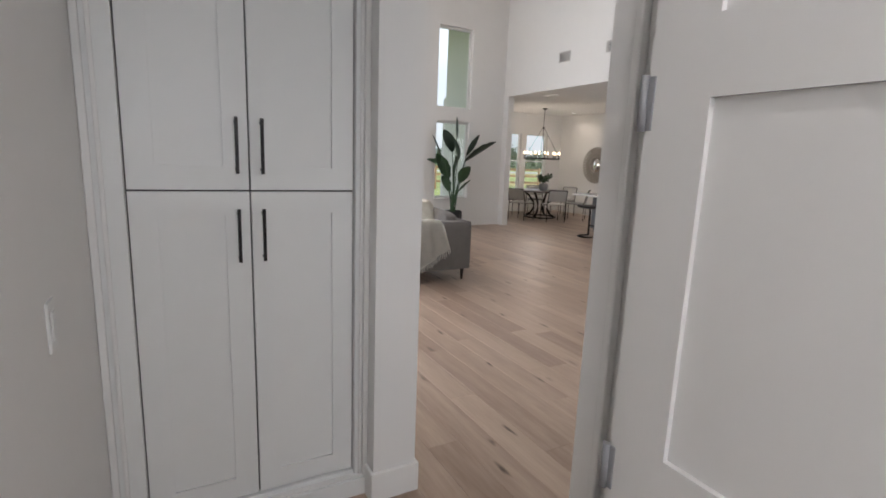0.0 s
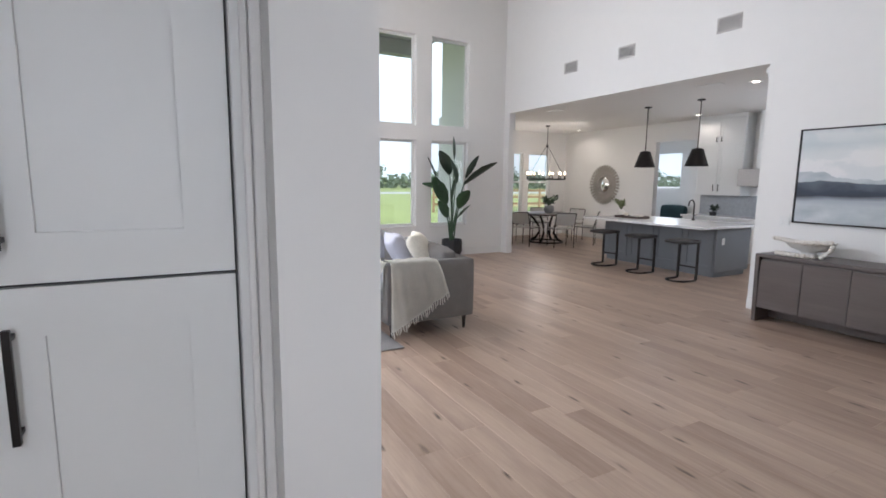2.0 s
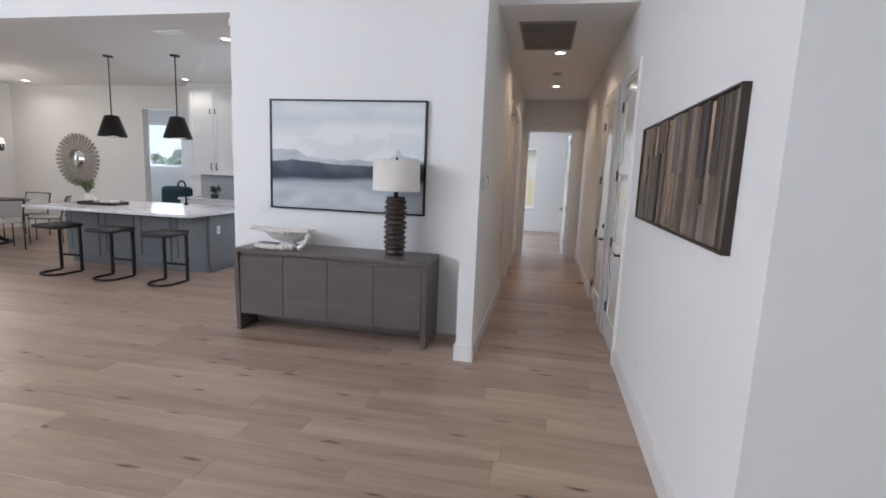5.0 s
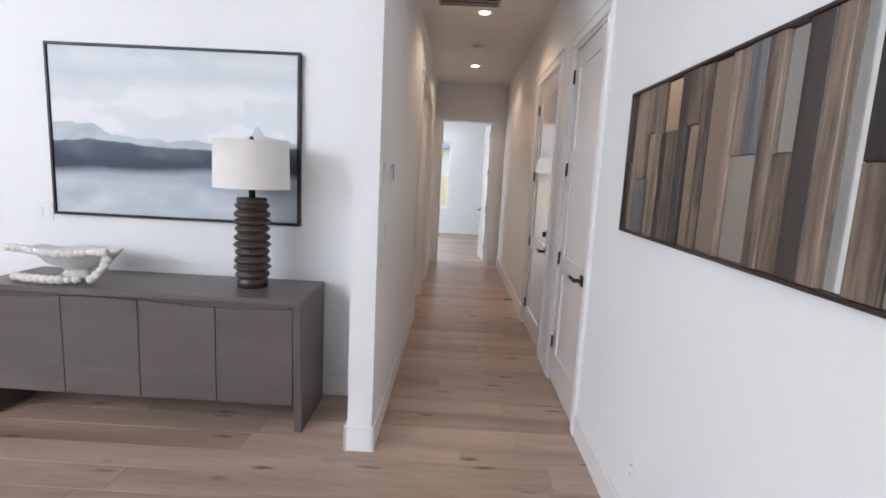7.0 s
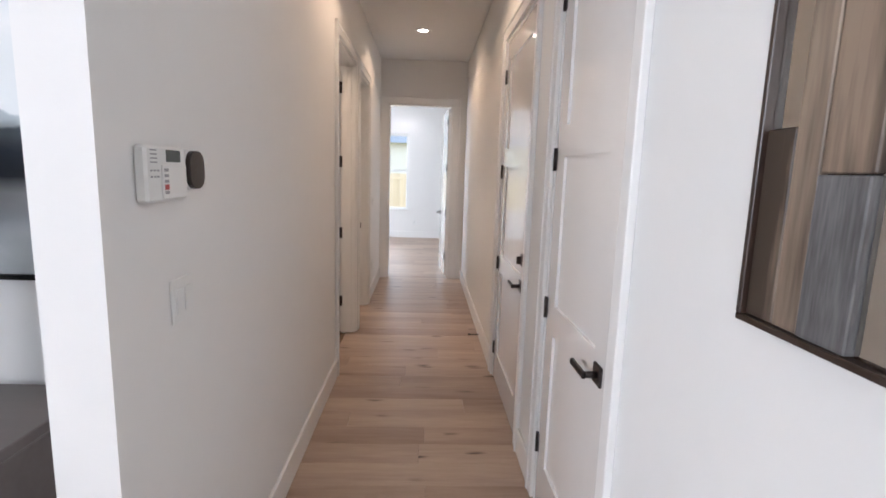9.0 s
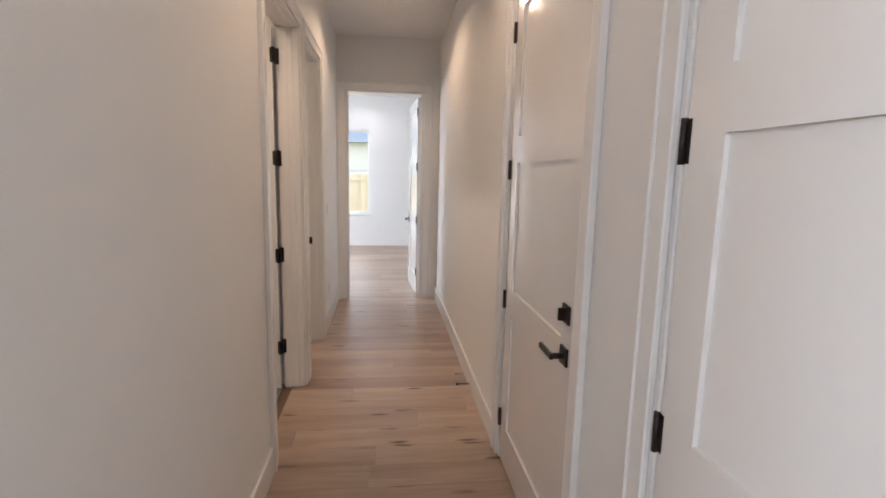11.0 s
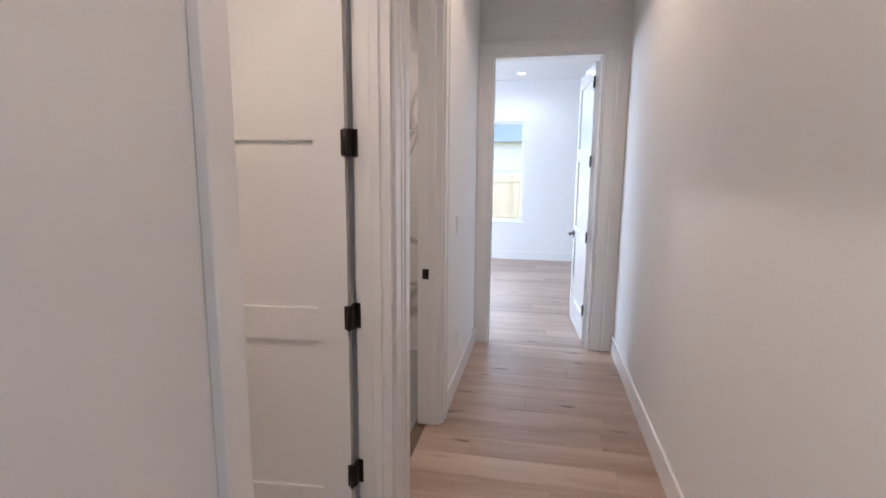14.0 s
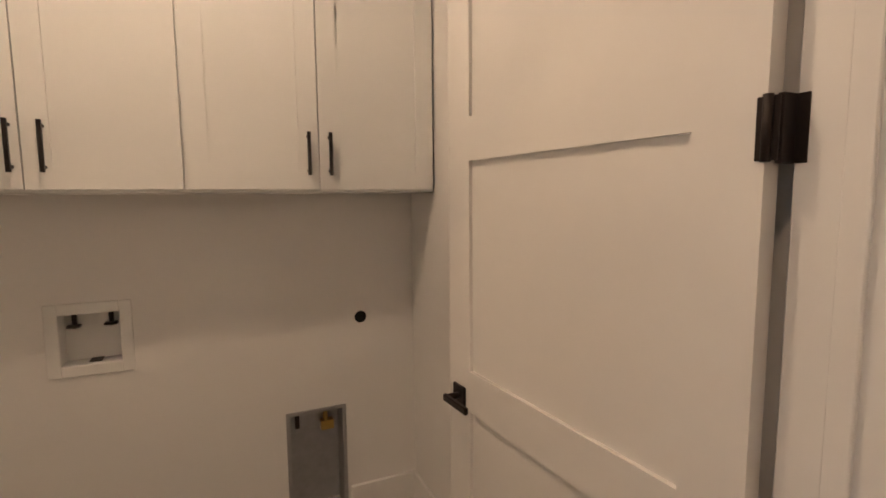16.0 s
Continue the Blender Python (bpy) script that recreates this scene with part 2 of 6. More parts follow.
    land = math("MULTIPLY", step(h, top, 0.012), math("SUBTRACT", 1.0, step(h, bot, 0.05)))
    tint = ramp(math("ADD", h, math("MULTIPLY", wob, 0.3)), [(0.28, (0.025, 0.032, 0.05)), (0.36, (0.035, 0.047, 0.072)), (0.45, (0.10, 0.125, 0.155))], False)
    out = mixed(math("MULTIPLY", land, 0.96), out, tint)
    l.new(out, p.inputs["Base Color"])
    return m


def marble_material(name, base, vein, scale=1.3):
    m = material(name, base, rough=0.16, spread=0.03)
    n, l = m.node_tree.nodes, m.node_tree.links
    p = n["Principled BSDF"]
    co = n.new("ShaderNodeNewGeometry")
    t = n.new("ShaderNodeTexNoise")
    t.inputs["Scale"].default_value, t.inputs["Detail"].default_value, t.inputs["Distortion"].default_value = scale, 5, 0.5
    l.new(co.outputs["Position"], t.inputs["Vector"])
    r = n.new("ShaderNodeValToRGB")
    e = r.color_ramp.elements
    e[0].position, e[0].color = 0.485, (*base, 1)
    e[1].position, e[1].color = 0.535, (*base, 1)
    k = e.new(0.508)
    k.color = (*vein, 1)
    l.new(t.outputs["Fac"], r.inputs[0])
    l.new(r.outputs[0], p.inputs["Base Color"])
    return m


M_WALL = material("wall_paint", (0.78, 0.77, 0.75), 0.6, spread=0.012, scale=2, bump=0.05, bump_scale=160)
M_CEIL = material("ceiling_paint", (0.76, 0.75, 0.73), 0.8, spread=0.015, scale=2, bump=0.10, bump_scale=120)
M_TRIM = material("trim_paint", (0.80, 0.79, 0.77), 0.3, spread=0.012, scale=3, coat=0.4)
M_DOOR = material("door_enamel", (0.80, 0.785, 0.76), 0.24, spread=0.012, scale=3, bump=0.015, bump_scale=40, coat=0.9)
M_CAB = material("cabinet_lacquer", (0.76, 0.765, 0.75), 0.38, spread=0.012, scale=3)
M_BLACK = material("black_metal", (0.018, 0.015, 0.014), 0.4, metal=0.5, spread=0.2, scale=20)
M_BRONZE = material("bronze_metal", (0.028, 0.020, 0.018), 0.4, metal=0.5, spread=0.2, scale=20)
M_FLOOR = wood("oak_floor", (0.25, 0.165, 0.118), (0.545, 0.42, 0.325), rough=0.37, along="y", grain=5.5, knots=1.0, varied=0.23, span=(0.22, 0.80))
M_GAP = material("floor_joint", (0.17, 0.115, 0.08), 0.8)
M_CONS = wood("taupe_veneer", (0.088, 0.070, 0.063), (0.132, 0.108, 0.098), rough=0.38, along="y", grain=6.0, varied=0.05)
M_DARKWOOD = wood("dark_turned_wood", (0.018, 0.010, 0.007), (0.05, 0.030, 0.022), rough=0.35, along="z", grain=18, varied=0.1)
M_LINEN = material("linen_shade", (0.74, 0.70, 0.64), 0.9, spread=0.05, scale=60, bump=0.3, bump_scale=400)
M_CERAMIC = material("chalk_ceramic", (0.68, 0.66, 0.62), 0.7, spread=0.08, scale=12, bump=0.2, bump_scale=60)
M_BEAD = material("bead_wood", (0.70, 0.66, 0.60), 0.6, spread=0.12, scale=30)
M_SOFA = material("grey_upholstery", (0.195, 0.183, 0.175), 0.95, spread=0.12, scale=40, bump=0.5, bump_scale=500)
M_SEAT = material("pale_grey_cushion", (0.27, 0.275, 0.29), 0.95, spread=0.1, scale=40, bump=0.5, bump_scale=500)
M_THROW = material("cream_knit", (0.80, 0.775, 0.71), 0.95, spread=0.1, scale=30, bump=0.8, bump_scale=150)
M_CREAM = material("cream_pillow", (0.66, 0.62, 0.53), 0.95, spread=0.18, scale=14, bump=0.4, bump_scale=200)
M_TAN = material("tan_leather", (0.25, 0.15, 0.10), 0.55, spread=0.15, scale=14, bump=0.2, bump_scale=120)
M_LILAC = material("pale_blue_pillow", (0.50, 0.50, 0.56), 0.95, spread=0.08, scale=14, bump=0.4, bump_scale=200)
M_RUG = material("grey_rug", (0.22, 0.205, 0.20), 1.0, spread=0.16, scale=30, bump=0.8, bump_scale=260)
M_LEAF = material("leaf_green", (0.035, 0.075, 0.032), 0.38, spread=0.3, scale=8, bump=0.2, bump_scale=40)
M_LEAF2 = material("leaf_dark", (0.028, 0.045, 0.03), 0.4, spread=0.3, scale=8, bump=0.2, bump_scale=40)
M_POT = material("black_pot", (0.02, 0.02, 0.022), 0.5, spread=0.15, scale=12, bump=0.1, bump_scale=80)
M_SOIL = material("soil", (0.05, 0.035, 0.025), 0.95, spread=0.4, scale=40, bump=0.9, bump_scale=90)
M_ISLAND = material("island_grey", (0.17, 0.18, 0.195), 0.45, spread=0.04, scale=4)
M_QUARTZ = marble_material("quartz_top", (0.76, 0.76, 0.76), (0.60, 0.60, 0.62), 2.0)
M_MARBLE = marble_material("marble_tile", (0.74, 0.71, 0.67), (0.42, 0.39, 0.37), 0.9)
M_TILE = material("grey_floor_tile", (0.34, 0.335, 0.32), 0.5, spread=0.12, scale=5, bump=0.1, bump_scale=60)
M_SPLASH = material("grey_backsplash", (0.38, 0.40, 0.42), 0.25, spread=0.15, scale=4)
M_GALV = material("galvanised_steel", (0.42, 0.42, 0.43), 0.4, metal=0.8, spread=0.15, scale=8)
M_PLASTIC = material("white_plastic", (0.76, 0.76, 0.74), 0.35, spread=0.02)
M_GREYPL = material("grey_plastic", (0.30, 0.30, 0.31), 0.4, spread=0.05)
M_LCD = material("lcd_grey", (0.10, 0.115, 0.11), 0.2, spread=0.1)
M_RED = material("red_mark", (0.45, 0.05, 0.04), 0.4)
M_BRASS = material("brass", (0.55, 0.38, 0.12), 0.35, metal=0.9)
M_GRILLE = material("grille_grey", (0.50, 0.48, 0.46), 0.5, spread=0.05)
M_RETURN = material("return_grille_paint", (0.30, 0.27, 0.24), 0.5, spread=0.06)
M_GLASS = glass_material("window_glass")
M_MIRROR = material("mirror_silver", (0.85, 0.86, 0.87), 0.03, metal=1.0, spread=0.01)
M_SUNBURST = material("silver_leaf_wood", (0.33, 0.30, 0.27), 0.5, metal=0.3, spread=0.3, scale=20, bump=0.3, bump_scale=80)
M_BULB = glowing("bulb_glow", (1.0, 0.72, 0.42), 9.0)
M_CAN = glowing("downlight_glow", (1.0, 0.86, 0.66), 14.0)
M_PENDANTGLOW = glowing("pendant_glow", (1.0, 0.86, 0.7), 3.0)
M_CANVAS = canvas_material()
M_CHAIRCLOTH = material("chair_cloth", (0.46, 0.45, 0.43), 0.9, spread=0.08, scale=20, bump=0.4, bump_scale=300)
M_STUCCO = material("stucco", (0.72, 0.73, 0.68), 0.9, spread=0.05, scale=3, bump=0.5, bump_scale=60)
M_CONCRETE = material("concrete", (0.66, 0.65, 0.63), 0.85, spread=0.08, scale=3, bump=0.2, bump_scale=40)
M_GRASS = material("grass", (0.27, 0.32, 0.11), 0.95, spread=0.4, scale=0.5, bump=0.6, bump_scale=6)
M_DRY = material("dry_grass", (0.36, 0.30, 0.13), 0.95, spread=0.4, scale=0.6, bump=0.6, bump_scale=6)
# distance haze is mixed into this green as a paler tone
M_TREE = material("hazed_foliage", (0.15, 0.19, 0.13), 0.95, spread=0.4, scale=0.4)
M_ROAD = material("far_road", (0.42, 0.43, 0.43), 0.9, spread=0.1, scale=0.2)
M_ROOF = material("far_roof", (0.16, 0.19, 0.24), 0.8, spread=0.2, scale=1)
M_FENCE = wood("cedar_fence", (0.27, 0.16, 0.09), (0.45, 0.30, 0.17), rough=0.8, along="z", grain=8, varied=0.3)
M_PALEFENCE = wood("pale_cedar", (0.56, 0.45, 0.31), (0.74, 0.63, 0.48), rough=0.8, along="z", grain=8, varied=0.3)
M_SOFFIT = material("soffit_grey", (0.36, 0.36, 0.34), 0.8, spread=0.05)
M_HOUSE = material("house_stucco", (0.66, 0.65, 0.62), 0.9, spread=0.05, scale=1)
M_DARKGLASS = material("dark_window", (0.03, 0.035, 0.04), 0.06, spread=0.1)
M_VOID = material("dark_hole", (0.008, 0.008, 0.008), 0.9)
WOODS = [wood("reclaimed_brown", (0.045, 0.031, 0.022), (0.27, 0.20, 0.145), rough=0.5, along="z", grain=11, varied=0.16, span=(0.39, 0.62), knots=0.6),
         wood("reclaimed_grey", (0.09, 0.078, 0.066), (0.26, 0.225, 0.19), rough=0.55, along="z", grain=15, varied=0.2, span=(0.36, 0.64)),
         wood("reclaimed_black", (0.016, 0.012, 0.010), (0.055, 0.042, 0.036), rough=0.42, along="z", grain=18, varied=0.15, span=(0.36, 0.64)),
         material("mirror_strip", (0.60, 0.56, 0.50), 0.045, metal=1.0, spread=0.03),
         material("mirror_strip_pale", (0.72, 0.73, 0.71), 0.035, metal=1.0, spread=0.03),
         wood("honey_board", (0.065, 0.045, 0.031), (0.30, 0.228, 0.168), rough=0.5, along="z", grain=9, varied=0.14, span=(0.38, 0.63), knots=0.5),
         wood("blue_grey_board", (0.05, 0.048, 0.048), (0.20, 0.195, 0.195), rough=0.55, along="z", grain=22, varied=0.1, span=(0.36, 0.64))]

# ---- shape helpers ----


def mesh_ob(name, bm, mats, parent=None, smooth=False):
    me = bpy.data.meshes.new(name)
    bmesh.ops.recalc_face_normals(bm, faces=bm.faces[:])
    bm.to_mesh(me)
    bm.free()
    for m in (mats if isinstance(mats, (list, tuple)) else [mats]):
        me.materials.append(m)
    if smooth:
        for f in me.polygons:
            f.use_smooth = True
    ob = new(name, me)
    if parent is not None:
        ob.parent = parent
    return ob


def add_box(bm, b, bevel=0.0, mat=0, m=None):
    x0, y0, z0, x1, y1, z1 = b
    r = bmesh.ops.create_cube(bm, size=1.0)
    vs = r["verts"]
    for v in vs:
        v.co = Vector(((x0 + x1) / 2 + v.co.x * (x1 - x0), (y0 + y1) / 2 + v.co.y * (y1 - y0), (z0 + z1) / 2 + v.co.z * (z1 - z0)))
    fs = set(f for v in vs for f in v.link_faces)
    for f in fs:
        f.material_index = mat
    if bevel > 0:
        es = list(set(e for v in vs for e in v.link_edges))
        r2 = bmesh.ops.bevel(bm, geom=es, offset=bevel, segments=2 if bevel > 0.006 else 1, affect="EDGES", profile=0.5)
        for f in r2["faces"]:
            f.material_index = mat
        vs = list(set(v for f in r2["faces"] for v in f.verts) | set(v for v in vs if v.is_valid))
    if m is not None:
        for v in vs:
            v.co = m @ v.co
    return vs


def boxes(name, bs, mat, parent=None, bevel=0.0, m=None):
    bm = bmesh.new()
    for b in bs:
        add_box(bm, b, bevel, 0, m)
    return mesh_ob(name, bm, mat, parent)


def add_lathe(bm, prof, seg=32, m=None, mat=0):
    m = m or Matrix.Identity(4)
    rings = []
    for r, z in prof:
        if r < 1e-5:
            rings.append([bm.verts.new(m @ Vector((0, 0, z)))])
        else:
            rings.append([bm.verts.new(m @ Vector((r * math.cos(2 * math.pi * i / seg), r * math.sin(2 * math.pi * i / seg), z))) for i in range(seg)])
    for a, b in zip(rings, rings[1:]):
        for i in range(seg):
            j = (i + 1) % seg
            if len(a) == 1 and len(b) == 1:
                continue
            if len(a) == 1:
                f = bm.faces.new((a[0], b[i], b[j]))
            elif len(b) == 1:
                f = bm.faces.new((a[i], a[j], b[0]))
            else:
                f = bm.faces.new((a[i], a[j], b[j], b[i]))
            f.material_index = mat
            f.smooth = True


def lathe(name, prof, mat, at=(0, 0, 0), seg=32, parent=None, m=None):
    bm = bmesh.new()
    add_lathe(bm, prof, seg, m or Matrix.Translation(at))
    return mesh_ob(name, bm, mat, parent, True)


def add_tube(bm, pts, r, seg=8, closed=False, mat=0):
    pts = [Vector(p) for p in pts]
    n = len(pts)
    rings = []
    for i, p in enumerate(pts):
        a = pts[(i - 1) % n] if (closed or i > 0) else p
        b = pts[(i + 1) % n] if (closed or i < n - 1) else p
        d = (b - a).normalized()
        u = d.cross(Vector((0, 0, 1)))
        if u.length < 0.05:
            u = d.cross(Vector((1, 0, 0)))
        u.normalize()
        w = u.cross(d)
        rr = r[i] if isinstance(r, (list, tuple)) else r
        rings.append([bm.verts.new(p + rr * (math.cos(2 * math.pi * k / seg) * u + math.sin(2 * math.pi * k / seg) * w)) for k in range(seg)])
    for i in range(n if closed else n - 1):
        a, b = rings[i], rings[(i + 1) % n]
        for k in range(seg):
            f = bm.faces.new((a[k], a[(k + 1) % seg], b[(k + 1) % seg], b[k]))
            f.smooth, f.material_index = True, mat
    if not closed:
        bm.faces.new(rings[0]).material_index = mat
        bm.faces.new(rings[-1][::-1]).material_index = mat


def tube(name, pts, r, mat, parent=None, seg=8, closed=False):
    bm = bmesh.new()
    add_tube(bm, pts, r, seg, closed)
    return mesh_ob(name, bm, mat, parent)


def empty(name, at=(0, 0, 0)):
    ob = new(name)
    ob.location = at
    return ob


def wall(name, axis, p0, p1, a0, a1, z0, z1, holes=(), mat=None, label=""):
    """A wall of real thickness from p0 to p1 across; it runs a0..a1 along 'x' or 'y'; holes (a, b, z, z) go through it."""
    cuts = sorted({a0, a1, *[h[0] for h in holes], *[h[1] for h in holes]})
    bs = []
    for u, v in zip(cuts, cuts[1:]):
        spans = sorted((h[2], h[3]) for h in holes if h[0] <= u + 1e-6 and h[1] >= v - 1e-6)
        z = z0
        for lo, hi in spans:
            if lo > z + 1e-6:
                bs.append((u, v, z, lo))
            z = hi
        if z < z1 - 1e-6:
            bs.append((u, v, z, z1))
    if axis == "x":
        bs = [(u, p0, lo, v, p1, hi) for u, v, lo, hi in bs]
    else:
        bs = [(p0, u, lo, p1, v, hi) for u, v, lo, hi in bs]
    ob = boxes(name, bs, mat or M_WALL)
    return tagged(ob, label or "smooth white painted plaster wall", "wall", kind="structure")


# ---- structure ----
H1, H2 = 3.05, 5.40
XW = 7.015          # face of the picture wall
YN = 10.05          # face of the garden wall
HL, HR = 1.865, 0.67  # hall walls
UP = (2.68, 4.42)
LOW = (0.66, 2.395)

wall("wall_north", "x", YN, YN + 0.2, -2.65, 7.014, -0.1, H2 + 0.1,
     [(5.22, 6.09, *UP), (5.22, 6.09, *LOW), (3.99, 4.875, *UP), (3.99, 4.875, *LOW), (2.64, 3.66, *UP), (1.45, 2.46, *UP), (0.85, 3.66, 0.0, 2.42)], label="tall white plaster wall with stacked garden windows")
wall("wall_picture", "y", XW, XW + 0.15, 2.0, YN + 0.2, -0.1, H2 + 0.1, [(4.52, 9.86, -0.1, H1)], label="tall white plaster wall with a wide kitchen opening")
wall("wall_hall_header", "y", XW, XW + 0.15, HR, 1.865, H1, H2 + 0.1, label="white plaster header over the hall")
wall("wall_hall_north", "x", HL, 2.0, 6.35, 7.015, -0.1, H2 + 0.1, label="white plaster wing wall beside the hall")
wall("wall_hall_left", "x", HL, 2.0, 7.015, 12.45, -0.1, H1, [(8.985, 9.955, -0.1, 2.46), (10.16, 10.93, -0.1, 2.46)], label="white plaster hall wall with two doorways")
wall("wall_hall_right", "x", 0.53, HR, 4.04, 12.45, -0.1, H1, [(6.73, 7.51, -0.1, 2.46), (8.0, 8.975, -0.1, 2.46)], label="white plaster hall wall with two doors")
wall("wall_hall_right_upper", "x", 0.53, HR, 4.04, 7.015, H1, H2 + 0.1, label="white plaster upper wall")
wall("wall_hall_end", "y", 12.45, 12.58, 0.53, 2.0, -0.1, H1, [(0.86, 1.76, -0.1, 2.455)], label="white plaster end wall with a bedroom doorway")
wall("wall_entry_east", "y", 4.04, 4.18, -3.2, 0.53, -0.1, H2 + 0.1)
wall("wall_entry_south", "x", -3.4, -3.2, 0.93, 4.18, -0.1, H2 + 0.1)
wall("wall_vestibule_east", "y", 0.80, 0.93, -2.3, 1.85, -0.1, H2 + 0.1, [(0.72, 1.85, -0.1, 2.46)], label="white plaster wall with a doorway")
wall("wall_vestibule_west", "y", -0.40, -0.26, -2.3, 1.93, -0.1, 3.05)
wall("wall_vestibule_south", "x", -2.45, -2.3, -0.4, 0.93, -0.1, 3.05)
wall("wall_cabinet_block", "x", 1.93, 2.70, -2.65, 0.93, -0.1, H2 + 0.1, [(-0.2595, 0.7245, 0.09, 2.56)], label="white plaster wall round a built-in cabinet")
wall("wall_cabinet_pier", "x", 1.85, 1.93, 0.725, 0.93, -0.1, H2 + 0.1, label="white plaster pier beside the cabinet")
wall("wall_west", "y", -2.65, -2.5, 2.7, YN, -0.1, H2 + 0.1)
wall("wall_kitchen_east", "y", 11.2, 11.35, 4.31, 12.85, -0.1, H1, [(8.33, 9.43, -0.1, 2.60)])
wall("wall_dining_north", "x", 12.7, 12.85, 6.86, 11.35, -0.1, H1 + 0.2, [(8.93, 9.60, 0.66, 2.43), (9.80, 10.62, 0.66, 2.43)], label="white plaster wall with dining windows")
wall("wall_dining_west", "y", 6.86, 7.0, YN + 0.2, 12.7, -0.1, 5.6, [(11.05, 11.45, 0.5, 2.25)], M_STUCCO, "pale stucco outer wall beside the patio")
wall("wall_kitchen_south", "x", 4.31, 4.41, 7.165, 11.35, -0.1, H1)
wall("wall_pantry_east", "y", 12.6, 12.75, 7.5, 11.4, -0.1, H1, [(9.70, 10.70, 1.45, 2.45)])
wall("wall_pantry_north", "x", 11.3, 11.4, 11.35, 12.6, -0.1, H1)
wall("wall_pantry_south", "x", 7.5, 7.6, 11.35, 12.6, -0.1, H1)
wall("wall_laundry_back", "x", 3.77, 3.90, 8.0, 10.12, -0.1, H1, [(8.59, 8.79, 0.89, 1.09), (9.40, 9.64, 0.04, 0.54)], label="white plaster laundry wall")
wall("wall_laundry_right", "y", 10.0, 10.12, 2.0, 3.77, -0.1, H1)
wall("wall_laundry_left", "y", 8.0, 8.12, 2.0, 3.77, -0.1, H1)
wall("wall_bath_back", "x", 4.2, 4.3, 10.12, 12.2, -0.1, H1)
wall("wall_bath_east", "y", 12.1, 12.2, 2.0, 4.2, -0.1, H1)
wall("wall_bedroom_east", "y", 16.9, 17.05, -1.5, 5.1, -0.1, H1, [(1.62, 2.52, 0.66, 2.38)], label="white plaster bedroom wall with a window")
wall("wall_bedroom_north", "x", 5.0, 5.15, 12.2, 17.05, -0.1, H1)
wall("wall_bedroom_south", "x", -1.65, -1.5, 12.45, 17.05, -0.1, H1)
wall("wall_bedroom_west_a", "y", 12.45, 12.58, -1.5, 0.53, -0.1, H1)
wall("wall_bedroom_west_b", "y", 12.45, 12.58, 2.0, 5.0, -0.1, H1)


def ceiling(name, b, label, holes=()):
    ob = boxes(name, [b], M_CEIL)
    return tagged(ob, label, "ceiling", kind="structure")


ceiling("ceiling_great_room", (-2.65, -3.4, H2, 7.165, YN + 0.2, H2 + 0.25), "high white painted ceiling")
ceiling("ceiling_vestibule", (-0.4, -2.45, 3.051, 0.799, 1.929, 3.2), "white painted ceiling")
ceiling("ceiling_kitchen", (7.1655, 4.305, H1, 11.35, 12.85, H1 + 0.2), "flat white painted kitchen ceiling")
ceiling("ceiling_hall", (7.1655, 0.4, H1 + 0.001, 12.45, 2.0, H1 + 0.2), "flat white painted hall ceiling")
ceiling("ceiling_laundry", (8.0, 2.0005, H1 + 0.001, 12.4, 4.3, H1 + 0.2), "flat white painted ceiling")
ceiling("ceiling_bedroom", (12.4505, -1.65, H1 + 0.001, 17.05, 5.15, H1 + 0.2), "flat white painted bedroom ceiling")
ceiling("ceiling_pantry", (11.3505, 7.5, H1 + 0.001, 12.75, 11.4, H1 + 0.2), "flat white painted ceiling")

floor = boxes("floor", [(-2.65, -3.4, -0.2, 17.05, 12.85, -0.014)], M_GAP)
tagged(floor, "wide light oak plank floor with knots", "floor", kind="structure")
tile = boxes("floor_tile_laundry", [(8.12, 2.02, -0.013, 10.0, 3.77, 0.004), (10.12, 2.02, -0.013, 12.1, 4.2, 0.004)], M_TILE)
tagged(tile, "grey stone tile floor of the laundry and bath", "floor", kind="structure")


def baseboard(name, runs):
    """Runs of skirting: (x0, y0, x1, y1, side) with side the way it stands out of the wall."""
    bm = bmesh.new()
    t, h = 0.016, 0.145
    for x0, y0, x1, y1, side in runs:
        if side == "+x":
            add_box(bm, (x0, y0, 0.0, x0 + t, y1, h), 0.004)
        elif side == "-x":
            add_box(bm, (x0 - t, y0, 0.0, x0, y1, h), 0.004)
        elif side == "+y":
            add_box(bm, (x0, y0, 0.0, x1, y0 + t, h), 0.004)
        else:
            add_box(bm, (x0, y0 - t, 0.0, x1, y0, h), 0.004)
    return tagged(mesh_ob(name, bm, M_TRIM), "white painted square baseboard", "baseboard", kind="structure")


